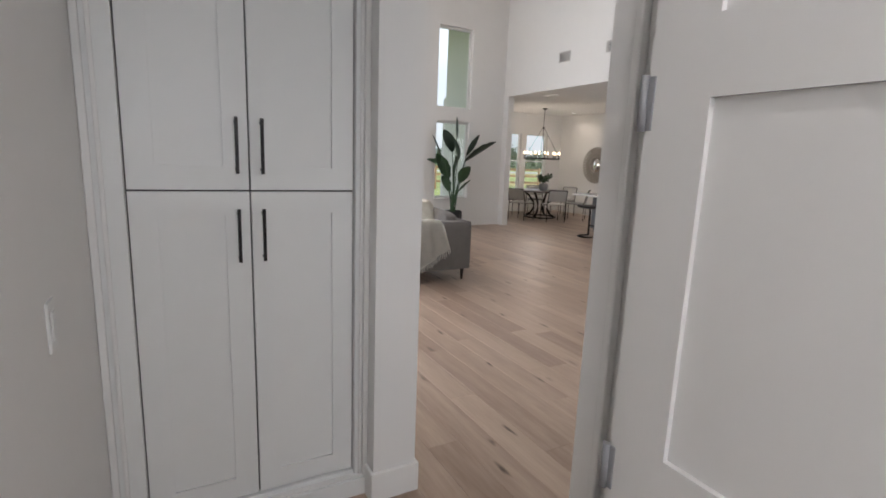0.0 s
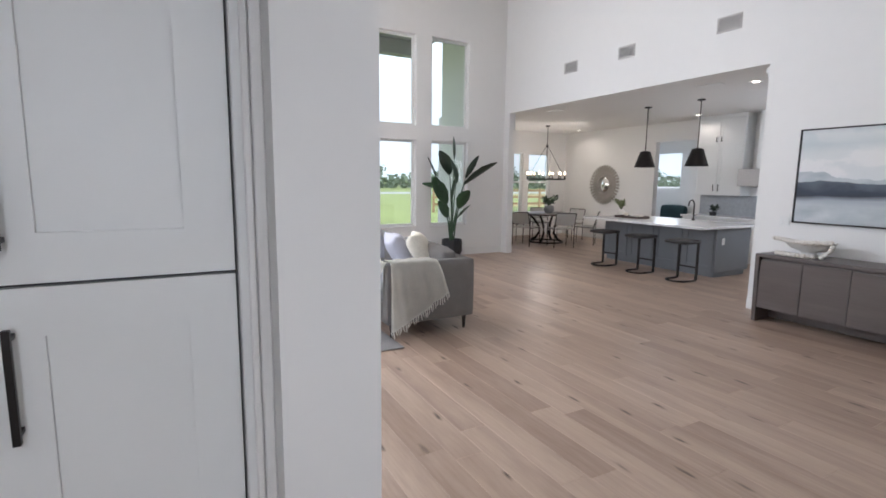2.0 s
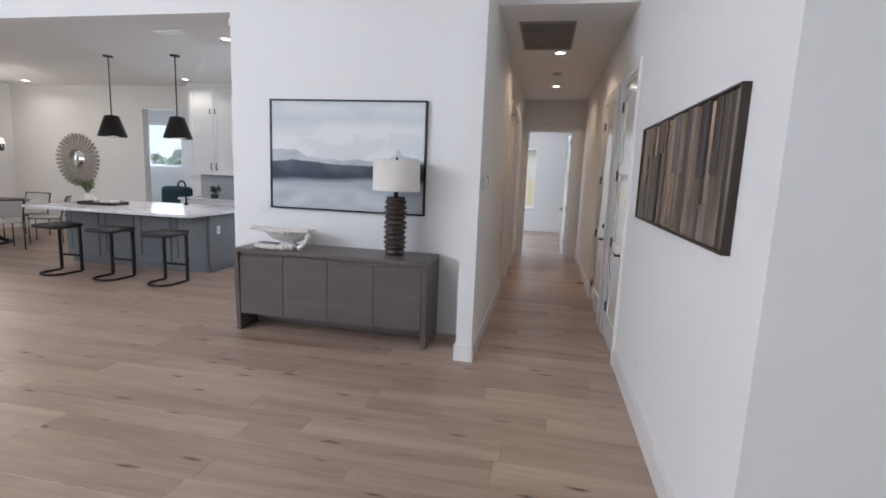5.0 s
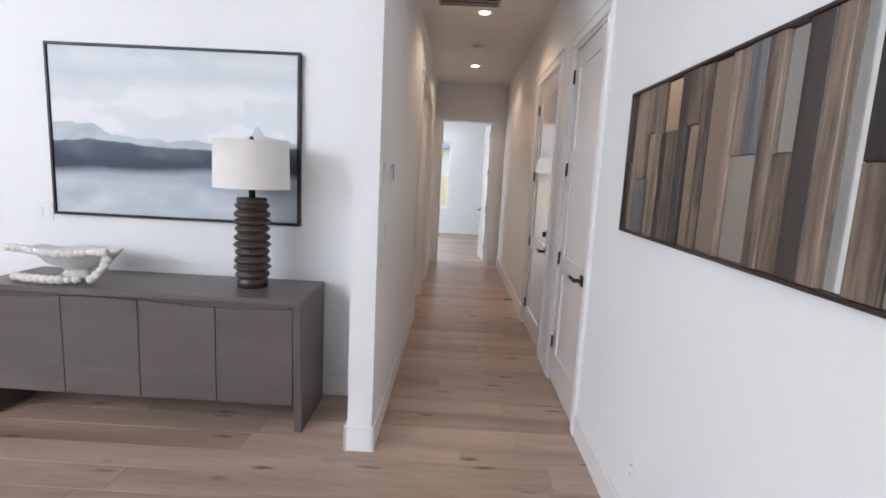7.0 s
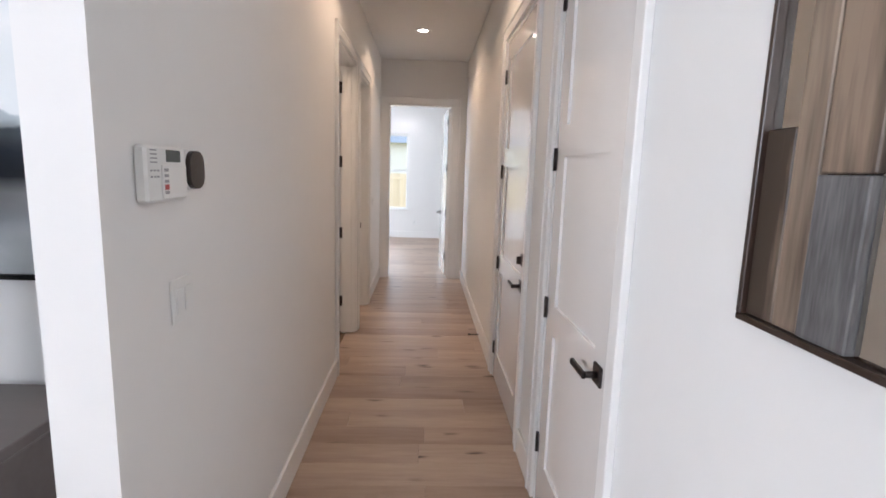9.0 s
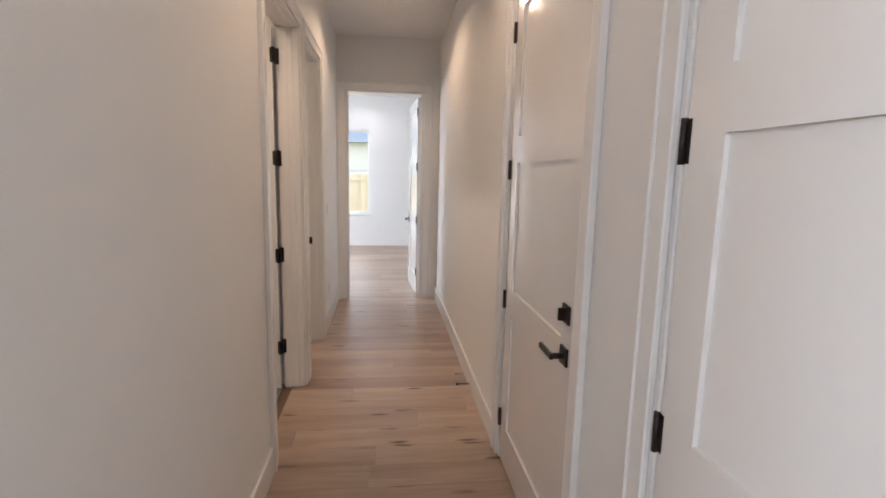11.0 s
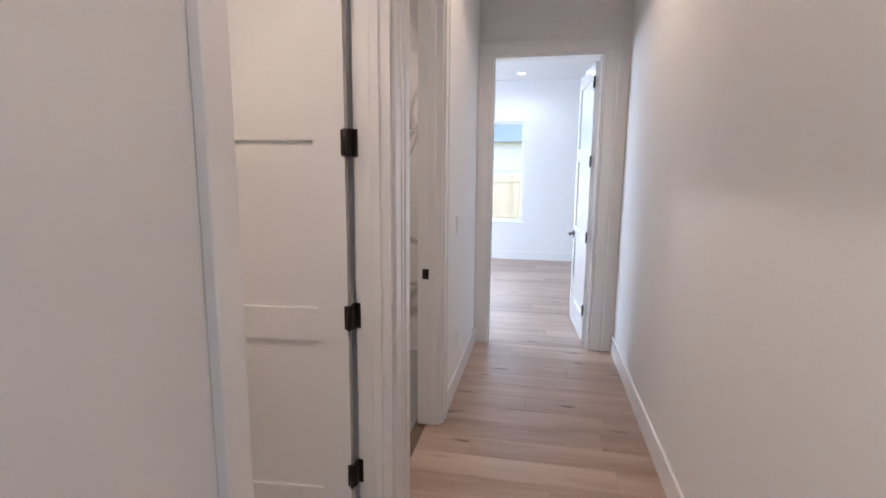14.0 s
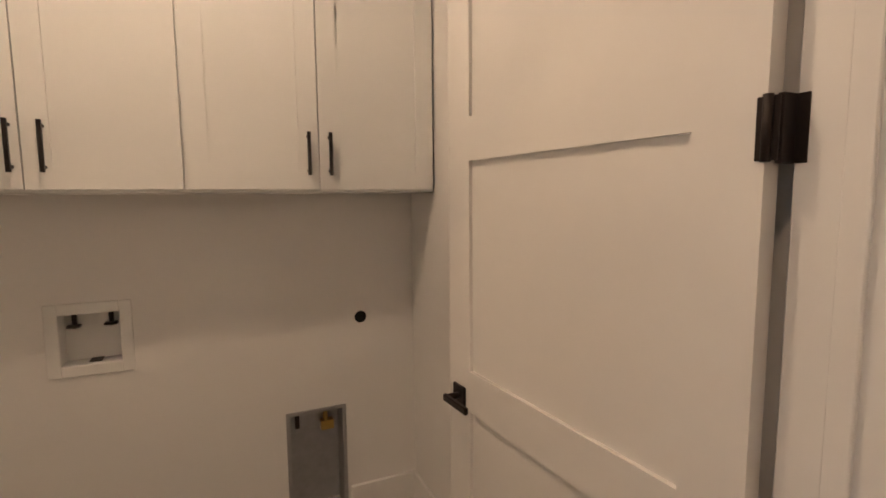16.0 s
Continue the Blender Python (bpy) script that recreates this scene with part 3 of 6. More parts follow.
baseboard("baseboard", [
    (6.35, 1.853, 0, 2.012, "-x"), (6.334, HL, 8.898, 0, "-y"), (6.334, 2.0, 6.999, 0, "+y"), (XW, 2.0, 0, 4.52, "-x"), (XW, 9.86, 0, YN, "-x"),
    (7.0, 9.86, 7.165, 0, "-y"), (3.74, YN, 6.999, 0, "-y"), (4.024, HR, 6.64, 0, "+y"), (7.60, HR, 7.905, 0, "+y"), (9.065, HR, 12.45, 0, "+y"),
    (4.04, -3.2, 0, HR, "-x"), (11.015, HL, 12.45, 0, "-y"), (12.45, 1.85, 0, HL, "-x"), (0.709, 1.85, 0.946, 0, "-y"), (0.725, 1.85, 0, 1.93, "-x"),
    (0.93, 1.85, 0, 2.7, "+x"), (16.9, -1.5, 0, 5.0, "-x"), (8.12, 3.77, 9.37, 0, "-y"), (9.67, 3.77, 10.0, 0, "-y"), (10.0, 2.0, 0, 3.77, "-x"), (8.12, 2.0, 0, 3.77, "+x"),
    (-0.26, -2.3, 0, 1.93, "+x"), (11.2, 9.53, 0, 12.7, "-x"), (7.0, 12.7, 11.2, 0, "-y"), (12.58, 2.0, 0, 5.0, "+x"), (12.58, 5.0, 16.9, 0, "-y")])


def casing(name, axis, face, side, a0, a1, top, w=0.085, t=0.018):
    """Flat door casing on one face of a wall round the opening a0..a1, in three butted boards with a back band at the outer edge."""
    bm = bmesh.new()

    def board(u0, u1, z0, z1, tt):
        lo, hi = (face, face + tt) if side > 0 else (face - tt, face)
        if axis == "x":
            add_box(bm, (u0, lo, z0, u1, hi, z1), 0.003)
        else:
            add_box(bm, (lo, u0, z0, hi, u1, z1), 0.003)
    board(a0 - w, a0 - 0.006, 0.0, top + 0.006, t)
    board(a1 + 0.006, a1 + w, 0.0, top + 0.006, t)
    board(a0 - w, a1 + w, top + 0.007, top + w, t)
    board(a0 - w - 0.001, a0 - w + 0.018, 0.0, top + w - 0.019, t + 0.007)
    board(a1 + w - 0.018, a1 + w + 0.001, 0.0, top + w - 0.019, t + 0.007)
    board(a0 - w - 0.001, a1 + w + 0.001, top + w - 0.0185, top + w + 0.001, t + 0.007)
    return tagged(mesh_ob(name, bm, M_TRIM), "white painted flat door casing", "door casing", kind="structure")


def jamb(name, axis, p0, p1, a0, a1, top, stop=None):
    bm = bmesh.new()
    t = 0.018
    if axis == "x":
        add_box(bm, (a0, p0 - 0.004, 0, a0 + t, p1 + 0.004, top), 0.002)
        add_box(bm, (a1 - t, p0 - 0.004, 0, a1, p1 + 0.004, top), 0.002)
        add_box(bm, (a0, p0 - 0.0035, top, a1, p1 + 0.0035, top + t), 0.002)
        if stop is not None:
            add_box(bm, (a0 + t, stop, 0, a0 + t + 0.011, stop + 0.035, top), 0.002)
            add_box(bm, (a1 - t - 0.011, stop, 0, a1 - t, stop + 0.035, top), 0.002)
            add_box(bm, (a0 + t + 0.012, stop, top - 0.011, a1 - t - 0.012, stop + 0.035, top - 0.0005), 0.002)
    else:
        add_box(bm, (p0 - 0.004, a0, 0, p1 + 0.004, a0 + t, top), 0.002)
        add_box(bm, (p0 - 0.004, a1 - t, 0, p1 + 0.004, a1, top), 0.002)
        add_box(bm, (p0 - 0.0035, a0, top, p1 + 0.0035, a1, top + t), 0.002)
        if stop is not None:
            add_box(bm, (stop, a0 + t, 0, stop + 0.035, a0 + t + 0.011, top), 0.002)
            add_box(bm, (stop, a1 - t - 0.011, 0, stop + 0.035, a1 - t, top), 0.002)
    return tagged(mesh_ob(name, bm, M_TRIM), "white painted door jamb", "door jamb", kind="structure")


casing("trim_closet_door", "x", HR, 1, 6.73, 7.51, 2.455)
casing("trim_garage_door", "x", HR, 1, 8.0, 8.975, 2.455, w=0.092)
casing("trim_laundry_door", "x", HL, -1, 8.985, 9.955, 2.455)
casing("trim_bath_door", "x", HL, -1, 10.16, 10.93, 2.455, w=0.083)
casing("trim_bedroom_door", "y", 12.45, -1, 0.86, 1.76, 2.455, w=0.102)
casing("trim_vestibule_door", "y", 0.80, -1, 0.72, 1.95, 2.46)
jamb("jamb_closet", "x", 0.53, HR, 6.73, 7.51, 2.44)
jamb("jamb_garage", "x", 0.53, HR, 8.0, 8.975, 2.44)
jamb("jamb_laundry", "x", HL, 2.0, 8.985, 9.955, 2.44, 1.90)
jamb("jamb_bath", "x", HL, 2.0, 10.16, 10.93, 2.44, 1.90)
jamb("jamb_bedroom", "y", 12.45, 12.58, 0.86, 1.76, 2.44, 12.49)
boxes_closed = boxes("closet_back", [(6.7, 0.40, 0, 9.1, 0.42, 2.6)], M_WALL)
tagged(boxes_closed, "plain panel closing the space behind the hall doors", "panel", kind="structure")


def lever(parent, x, y, z, out, toward, deadbolt=False):
    """Square-rose lever on a leaf face; 'out' is the face's way along local y, 'toward' the way the lever points along local x."""
    bm = bmesh.new()
    add_box(bm, (x - 0.033, min(y, y + out * 0.009), z - 0.033, x + 0.033, max(y, y + out * 0.009), z + 0.033), 0.002)
    add_tube(bm, [(x, y + out * 0.008, z), (x, y + out * 0.052, z)], 0.011, 10)
    a, b = sorted((x - toward * 0.012, x + toward * 0.118))
    ya, yb = sorted((y + out * 0.044, y + out * 0.058))
    add_box(bm, (a, ya, z - 0.011, b, yb, z + 0.011), 0.003)
    if deadbolt:
        zz = z + 0.15
        add_box(bm, (x - 0.033, min(y, y + out * 0.009), zz - 0.033, x + 0.033, max(y, y + out * 0.009), zz + 0.033), 0.002)
        add_box(bm, (x - 0.007, min(y + out * 0.008, y + out * 0.034), zz - 0.022, x + 0.007, max(y + out * 0.008, y + out * 0.034), zz + 0.022), 0.002)
    ob = mesh_ob("handle", bm, M_BRONZE, parent)
    return tagged(ob, "dark bronze square lever handle")


HINGES = (0.307, 0.957, 1.608, 2.256)


def door_leaf(name, w, label, h=2.425, hinge_sides=(1,), out_levers=(1,), deadbolt=False, hinge_z=HINGES, lz=0.90, dz=0.0, hinge_mat=None):
    """A three-panel shaker leaf: local x from the hinge edge 0 to w, thickness -0.02..0.02 along y; hinges and levers are parts."""
    bm = bmesh.new()
    st, z0 = 0.118, 0.012
    rails = [(z0, 0.245 + dz), (0.862 + dz, 0.99 + dz), (1.617 + dz, 1.742 + dz), (2.30, h)]
    t = 0.0195
    add_box(bm, (0, -t, z0, st, t, h))
    add_box(bm, (w - st, -t, z0, w, t, h))
    for a, b in rails:
        add_box(bm, (st, -t, a, w - st, t, b))
    add_box(bm, (st - 0.01, -0.008, 0.2, w - st + 0.01, 0.008, 2.35), 0.0)
    leaf = mesh_ob(name, bm, M_DOOR)
    tagged(leaf, label, "door", kind="structure")
    for s in out_levers:
        lever(leaf, w - 0.065, s * t, lz, s, -1, deadbolt)
    for z in hinge_z:
        bm = bmesh.new()
        for s in hinge_sides:
            add_tube(bm, [(-0.004, s * (t + 0.006), z - 0.048), (-0.004, s * (t + 0.006), z + 0.048)], 0.0075, 8)
            ya, yb = sorted((s * (t - 0.002), s * (t + 0.0025)))
            add_box(bm, (-0.018, ya, z - 0.046, 0.014, yb, z + 0.046), 0.001)
        mesh_ob("hinge", bm, hinge_mat or M_BRONZE, leaf)
    return leaf


d = door_leaf("door_1", 0.737, "closed white three-panel closet door with dark bronze lever", hinge_sides=(-1,), out_levers=(-1,), lz=0.925)
d.matrix_world = pose(7.488, 0.650, 0, 0, 0, 180)
d = door_leaf("door_2", 0.932, "closed white three-panel door with bronze lever and deadbolt", hinge_sides=(-1,), out_levers=(-1,), deadbolt=True, hinge_z=(0.237, 0.892, 1.556, 2.211), lz=0.912, dz=-0.028)
d.matrix_world = pose(8.953, 0.650, 0, 0, 0, 180)
# laundry leaf, swung into the laundry
d = door_leaf("door_3", 0.93, "open white three-panel laundry door with dark bronze hinges", hinge_sides=(1,), out_levers=(1, -1), lz=0.90)
d.matrix_world = pose(9.914, 2.021, 0, 0, 0, 94.8)
# bedroom leaf, swung into the bedroom
d = door_leaf("door_4", 0.855, "open white three-panel bedroom door", hinge_sides=(1,), out_levers=(1, -1))
d.matrix_world = pose(12.60, 0.895, 0, 0, 0, 4)
# vestibule leaf, folded back against the wall
d = door_leaf("door_5", 0.82, "open white three-panel door folded back to the wall", hinge_sides=(-1,), out_levers=(-1,), dz=0.045, hinge_z=(0.307, 0.957, 1.66, 2.256), hinge_mat=M_GREYPL)
d.matrix_world = pose(0.765, 0.578, 0, 0, 0, 270)


def strike(name, b):
    bm = bmesh.new()
    add_box(bm, b, 0.002)
    x0, y0, z0, x1, y1, z1 = b
    add_box(bm, (x0 - 0.001, y0 + 0.012, (z0 + z1) / 2 - 0.014, x0 + 0.001, y1 - 0.012, (z0 + z1) / 2 + 0.014), 0, 1)
    return tagged(mesh_ob(name, bm, [M_BRONZE, M_VOID]), "dark bronze strike plate on the jamb", "strike plate")


strike("strike_plate", (10.907, 1.93, 0.895, 10.9125, 1.975, 0.955))

# laundry jamb leaves of the hinges
for z in HINGES:
    hb = boxes("hinge_leaf", [(9.9345, 1.985, z - 0.05, 9.9375, 2.014, z + 0.05), (9.905, 2.002, z - 0.05, 9.9375, 2.012, z + 0.05)], M_BRONZE, bevel=0.001)
    tagged(hb, "dark bronze door hinge on the jamb", "hinge", "laundry door hinges")
    hb2 = boxes("hinge_leaf", [(12.581, 0.8785, z - 0.048, 12.62, 0.883, z + 0.048)], M_BRONZE, bevel=0.001)
    tagged(hb2, "dark bronze door hinge on the jamb", "hinge", "bedroom door hinges")


def window_unit(name, axis, face_in, depth, a0, a1, z0, z1, label, rail=None, sill=True):
    """White vinyl window set in its opening: frame, optional meeting rail, pane and inside sill as parts."""
    f = 0.045
    p0, p1 = face_in + depth * 0.5, face_in + depth * 0.5 + (0.06 if depth > 0 else -0.06)
    lo, hi = min(p0, p1), max(p0, p1)
    root = empty(name, ((a0 + a1) / 2, lo, z0) if axis == "x" else (lo, (a0 + a1) / 2, z0))
    tagged(root, label, "window", kind="structure")
    inv = Matrix.Translation(-root.location)

    def bx(u0, u1, w0, w1, q0=lo, q1=hi):
        return (u0, q0, w0, u1, q1, w1) if axis == "x" else (q0, u0, w0, q1, u1, w1)
    bs = [bx(a0, a0 + f, z0, z1), bx(a1 - f, a1, z0, z1), bx(a0 + f, a1 - f, z0, z0 + f), bx(a0 + f, a1 - f, z1 - f, z1)]
    if rail:
        bs.append(bx(a0 + f, a1 - f, rail - 0.025, rail + 0.025))
    boxes("frame", bs, M_PLASTIC, root, 0.003, inv)
    mid = (lo + hi) / 2
    pane = boxes("pane", [bx(a0 + f, a1 - f, z0 + f, z1 - f, mid - 0.003, mid + 0.003)], M_GLASS, root, 0, inv)
    pane.visible_shadow = False
    if sill:
        s0, s1 = (face_in - 0.03, lo) if depth > 0 else (hi, face_in + 0.03)
        boxes("sill", [bx(a0 - 0.04, a1 + 0.04, z0 - 0.022, z0 + 0.001, s0, face_in - 0.001 if depth > 0 else s1), bx(a0, a1, z0 - 0.002, z0 + 0.004, s0 + 0.001, s1)], M_TRIM, root, 0.002, inv)
    return root


WL = "tall white-framed fixed window onto the garden"
window_unit("window_1", "x", YN, 0.2, 5.22, 6.09, *UP, WL, sill=False)
window_unit("window_2", "x", YN, 0.2, 5.22, 6.09, *LOW, WL)
window_unit("window_3", "x", YN, 0.2, 3.99, 4.875, *UP, WL, sill=False)
window_unit("window_4", "x", YN, 0.2, 3.99, 4.875, *LOW, WL)
window_unit("window_5", "x", YN, 0.2, 2.64, 3.66, *UP, WL, sill=False)
window_unit("window_6", "x", YN, 0.2, 1.45, 2.46, *UP, WL, sill=False)
window_unit("window_7", "x", 12.7, 0.15, 8.93, 9.60, 0.66, 2.43, "white-framed dining room window with a meeting rail", rail=1.58)
window_unit("window_8", "x", 12.7, 0.15, 9.80, 10.62, 0.66, 2.43, "white-framed dining room window with a meeting rail", rail=1.58)
window_unit("window_9", "y", 16.9, 0.15, 1.62, 2.52, 0.66, 2.38, "white-framed bedroom window", rail=1.55)
window_unit("window_10", "y", 12.6, 0.15, 9.70, 10.70, 1.45, 2.45, "white-framed window of the back room", sill=False)
window_unit("window_11", "y", 6.86, 0.14, 11.05, 11.45, 0.5, 2.25, "narrow window in the outer patio wall", sill=False)

# sliding patio door: outer frame and three panels
slider = empty("sliding_door", (2.25, YN + 0.1, 0))
tagged(slider, "white-framed sliding glass patio door", "sliding door", kind="structure")
inv = Matrix.Translation(-slider.location)
boxes("frame", [(0.85, YN + 0.05, 0, 0.89, YN + 0.17, 2.42), (3.62, YN + 0.05, 0, 3.66, YN + 0.17, 2.42), (0.89, YN + 0.05, 2.37, 3.62, YN + 0.17, 2.42), (0.89, YN + 0.05, -0.01, 3.62, YN + 0.17, 0.03)], M_PLASTIC, slider, 0.003, inv)
for a, b, y in ((0.89, 1.82, YN + 0.12), (1.76, 2.72, YN + 0.075), (2.66, 3.62, YN + 0.12)):
    boxes("sash", [(a, y, 0.03, a + 0.065, y + 0.035, 2.37), (b - 0.065, y, 0.03, b, y + 0.035, 2.37), (a + 0.065, y, 0.03, b - 0.065, y + 0.035, 0.12), (a + 0.065, y, 2.30, b - 0.065, y + 0.035, 2.37)], M_PLASTIC, slider, 0.003, inv)
    pane = boxes("pane", [(a + 0.065, y + 0.015, 0.12, b - 0.065, y + 0.021, 2.30)], M_GLASS, slider, 0, inv)
    pane.visible_shadow = False

# ---- fixtures: ceiling lights, grilles, plates ----


def downlight(at, watts, color, room, label="round white recessed downlight, lit", spread=150):
    x, y, z = at
    root = empty("downlight", at)
    tagged(root, label, "downlight", room)
    lathe("ring", [(0.052, -0.001), (0.058, -0.007), (0.082, -0.007), (0.086, -0.0005), (0.086, 0.0)], M_PLASTIC, parent=root)
    lathe("lens", [(0.0, -0.003), (0.052, -0.0035), (0.0525, -0.001)], M_CAN, parent=root)
    lamp_down("downlight_lamp", (x, y, z - 0.02), watts, color, spread)


for x, y in ((8.74, 1.29), (11.0, 1.29)):
    downlight((x, y, H1), 28, WARM, "hall downlights")
for x, y in ((10.7, 11.65), (10.5, 7.85), (7.95, 5.22)):
    downlight((x, y, H1), 15, SOFT, "kitchen downlights")
for x, y in ((16.3, 1.68), (14.2, 3.6)):
    downlight((x, y, H1), 12, (1, 0.97, 0.92), "bedroom downlights")
downlight((8.95, 2.75, H1), 44, (1.0, 0.72, 0.48), "laundry downlights")
downlight((10.95, 2.75, H1), 45, (1.0, 0.75, 0.52), "bath downlights")
# unseen downlight, added to brighten the vestibule door
downlight((0.2, -0.7, 3.05), 80, (1, 0.96, 0.92), "vestibule downlights")


def grille(name, frame_b, axis, count, label, mat=M_GRILLE):
    """A grille: frame, dark void behind, slats as parts. axis: the way slats run; normal is the thin side."""
    x0, y0, z0, x1, y1, z1 = frame_b
    c = Vector(((x0 + x1) / 2, (y0 + y1) / 2, (z0 + z1) / 2))
    root = empty(name, c)
    tagged(root, label, "vent grille")
    inv = Matrix.Translation(-c)
    f = 0.022
    if axis == "y":      # on a wall facing -x, slats along y
        boxes("frame", [(x0, y0, z0, x1, y1, z0 + f), (x0, y0, z1 - f, x1, y1, z1), (x0, y0, z0 + f, x1, y0 + f, z1 - f), (x0, y1 - f, z0 + f, x1, y1, z1 - f)], mat, root, 0.002, inv)
        boxes("duct", [(x1 - 0.002, y0 + f, z0 + f, x1 - 0.001, y1 - f, z1 - f)], M_VOID, root, 0, inv)
        for i in range(count):
            z = z0 + f + (i + 0.5) * (z1 - z0 - 2 * f) / count
            boxes("slat", [(x0 + 0.002, y0 + f, z - 0.0055, x1 - 0.003, y1 - f, z + 0.0035)], mat, root, 0, inv)
    else:                # in a ceiling, slats along y
        boxes("frame", [(x0, y0, z0, x1, y0 + f, z1), (x0, y1 - f, z0, x1, y1, z1), (x0, y0 + f, z0, x0 + f, y1 - f, z1), (x1 - f, y0 + f, z0, x1, y1 - f, z1)], mat, root, 0.002, inv)
        boxes("duct", [(x0 + f, y0 + f, z1 - 0.002, x1 - f, y1 - f, z1 - 0.001)], M_VOID, root, 0, inv)
        for i in range(count):
            x = x0 + f + (i + 0.5) * (x1 - x0 - 2 * f) / count
            boxes("slat", [(x - 0.014, y0 + f, z0 + 0.003, x + 0.012, y1 - f, z1 - 0.004)], mat, root, 0, inv)
    return root


for y in (8.02, 6.75, 5.08):
    g = grille("wall_vent", (XW - 0.014, y - 0.165, 3.56, XW, y + 0.165, 3.755), "y", 10, "grey slatted supply vent high on the wall")
    g["group"] = "wall vents"
grille("return_grille", (7.50, 1.165, H1 - 0.014, 8.55, 1.71, H1), "c", 14, "wide brownish-grey return air grille in the ceiling", M_RETURN)
for x, y in ((7.55, 9.0), (7.63, 5.7)):
    g = grille("ceiling_vent", (x - 0.08, y - 0.18, H1 - 0.012, x + 0.08, y + 0.18, H1), "c", 5, "white slatted supply vent in the kitchen ceiling", M_PLASTIC)
    g["group"] = "ceiling vents"
g = grille("ceiling_vent", (14.95, 1.0, H1 - 0.012, 15.25, 1.32, H1), "c", 6, "white slatted supply vent in the bedroom ceiling", M_GRILLE)
sd = lathe("smoke_alarm", [(0, -0.035), (0.045, -0.034), (0.06, -0.022), (0.063, 0.0)], M_PLASTIC, (9.95, 1.29, H1))
tagged(sd, "round white smoke alarm on the hall ceiling", "smoke alarm")


def wall_plate(name, m, label, rockers=1, outlet=False):
    """A wall plate: local x across, z up, y out of the wall."""
    w = 0.07 + 0.046 * (rockers - 1)
    bm = bmesh.new()
    add_box(bm, (-w / 2, 0, -0.058, w / 2, 0.006, 0.058), 0.002)
    plate = mesh_ob(name, bm, M_PLASTIC)
    tagged(plate, label, "outlet" if outlet else "light switch")
    for i in range(rockers):
        cx = (i - (rockers - 1) / 2) * 0.046
        if outlet:
            for z in (-0.02, 0.02):
                bm = bmesh.new()
                add_box(bm, (cx - 0.016, 0.006, z - 0.013, cx + 0.016, 0.0085, z + 0.013), 0.001)
                add_box(bm, (cx - 0.008, 0.0083, z - 0.004, cx - 0.005, 0.0089, z + 0.006), 0, 1)
                add_box(bm, (cx + 0.005, 0.0083, z - 0.004, cx + 0.008, 0.0089, z + 0.006), 0, 1)
                mesh_ob("socket", bm, [M_PLASTIC, M_VOID], plate)
        else:
            bm = bmesh.new()
            add_box(bm, (cx - 0.017, 0.005, -0.034, cx + 0.017, 0.010, 0.034), 0.002)
            mesh_ob("rocker", bm, M_PLASTIC, plate)
    plate.matrix_world = m
    return plate


wall_plate("light_switch", pose(6.65, HL, 1.19, 0, 0, 180), "white double rocker light switch on the hall wall", 2)
wall_plate("light_switch", pose(XW, 4.17, 1.16, 0, 0, 90), "white double rocker light switch beside the painting", 2)
wall_plate("light_switch", pose(-0.26, 1.30, 1.15, 0, 0, 270), "white rocker light switch on the vestibule wall")
wall_plate("light_switch", pose(11.45, HL, 1.16, 0, 0, 180), "white rocker light switch on the hall wall")
wall_plate("wall_outlet", pose(5.77, HR, 0.34, 0, 0, 0), "white duplex outlet low on the wall", 1, True)
wall_plate("wall_outlet", pose(11.5, HL, 0.36, 0, 0, 180), "white duplex outlet low on the hall wall", 1, True)
wall_plate("wall_outlet", pose(16.9, 1.45, 0.36, 0, 0, 90), "white duplex outlet low on the bedroom wall", 1, True)

# alarm keypad: local x to its right as seen, y out of the wall
kp = empty("alarm_keypad", (6.56, HL, 1.515))
tagged(kp, "white wall alarm keypad with small grey display", "keypad")
inv = Matrix.Identity(4)
boxes("body", [(-0.09, -0.028, -0.064, 0.09, 0, 0.064)], M_PLASTIC, kp, 0.006)
boxes("cover", [(-0.03, -0.032, -0.058, 0.085, -0.027, 0.022)], M_PLASTIC, kp, 0.002)
boxes("display", [(-0.005, -0.0295, 0.028, 0.062, -0.0275, 0.056)], M_LCD, kp, 0.0008)
boxes("speaker_slots", [(-0.072, -0.0288, 0.052 - i * 0.009, -0.045, -0.0275, 0.055 - i * 0.009) for i in range(4)], M_GREYPL, kp)
boxes("key_marks", [(-0.074 + i * 0.014, -0.0288, 0.006 - j * 0.014, -0.066 + i * 0.014, -0.0275, 0.010 - j * 0.014) for i in range(3) for j in range(2)], M_GREYPL, kp)
boxes("label_marks", [(-0.022, -0.0328, 0.006 - i * 0.013, -0.004, -0.0315, 0.013 - i * 0.013) for i in range(5) if i != 3], M_GREYPL, kp)
boxes("red_mark", [(-0.022, -0.0328, -0.036, -0.004, -0.0315, -0.024)], M_RED, kp)


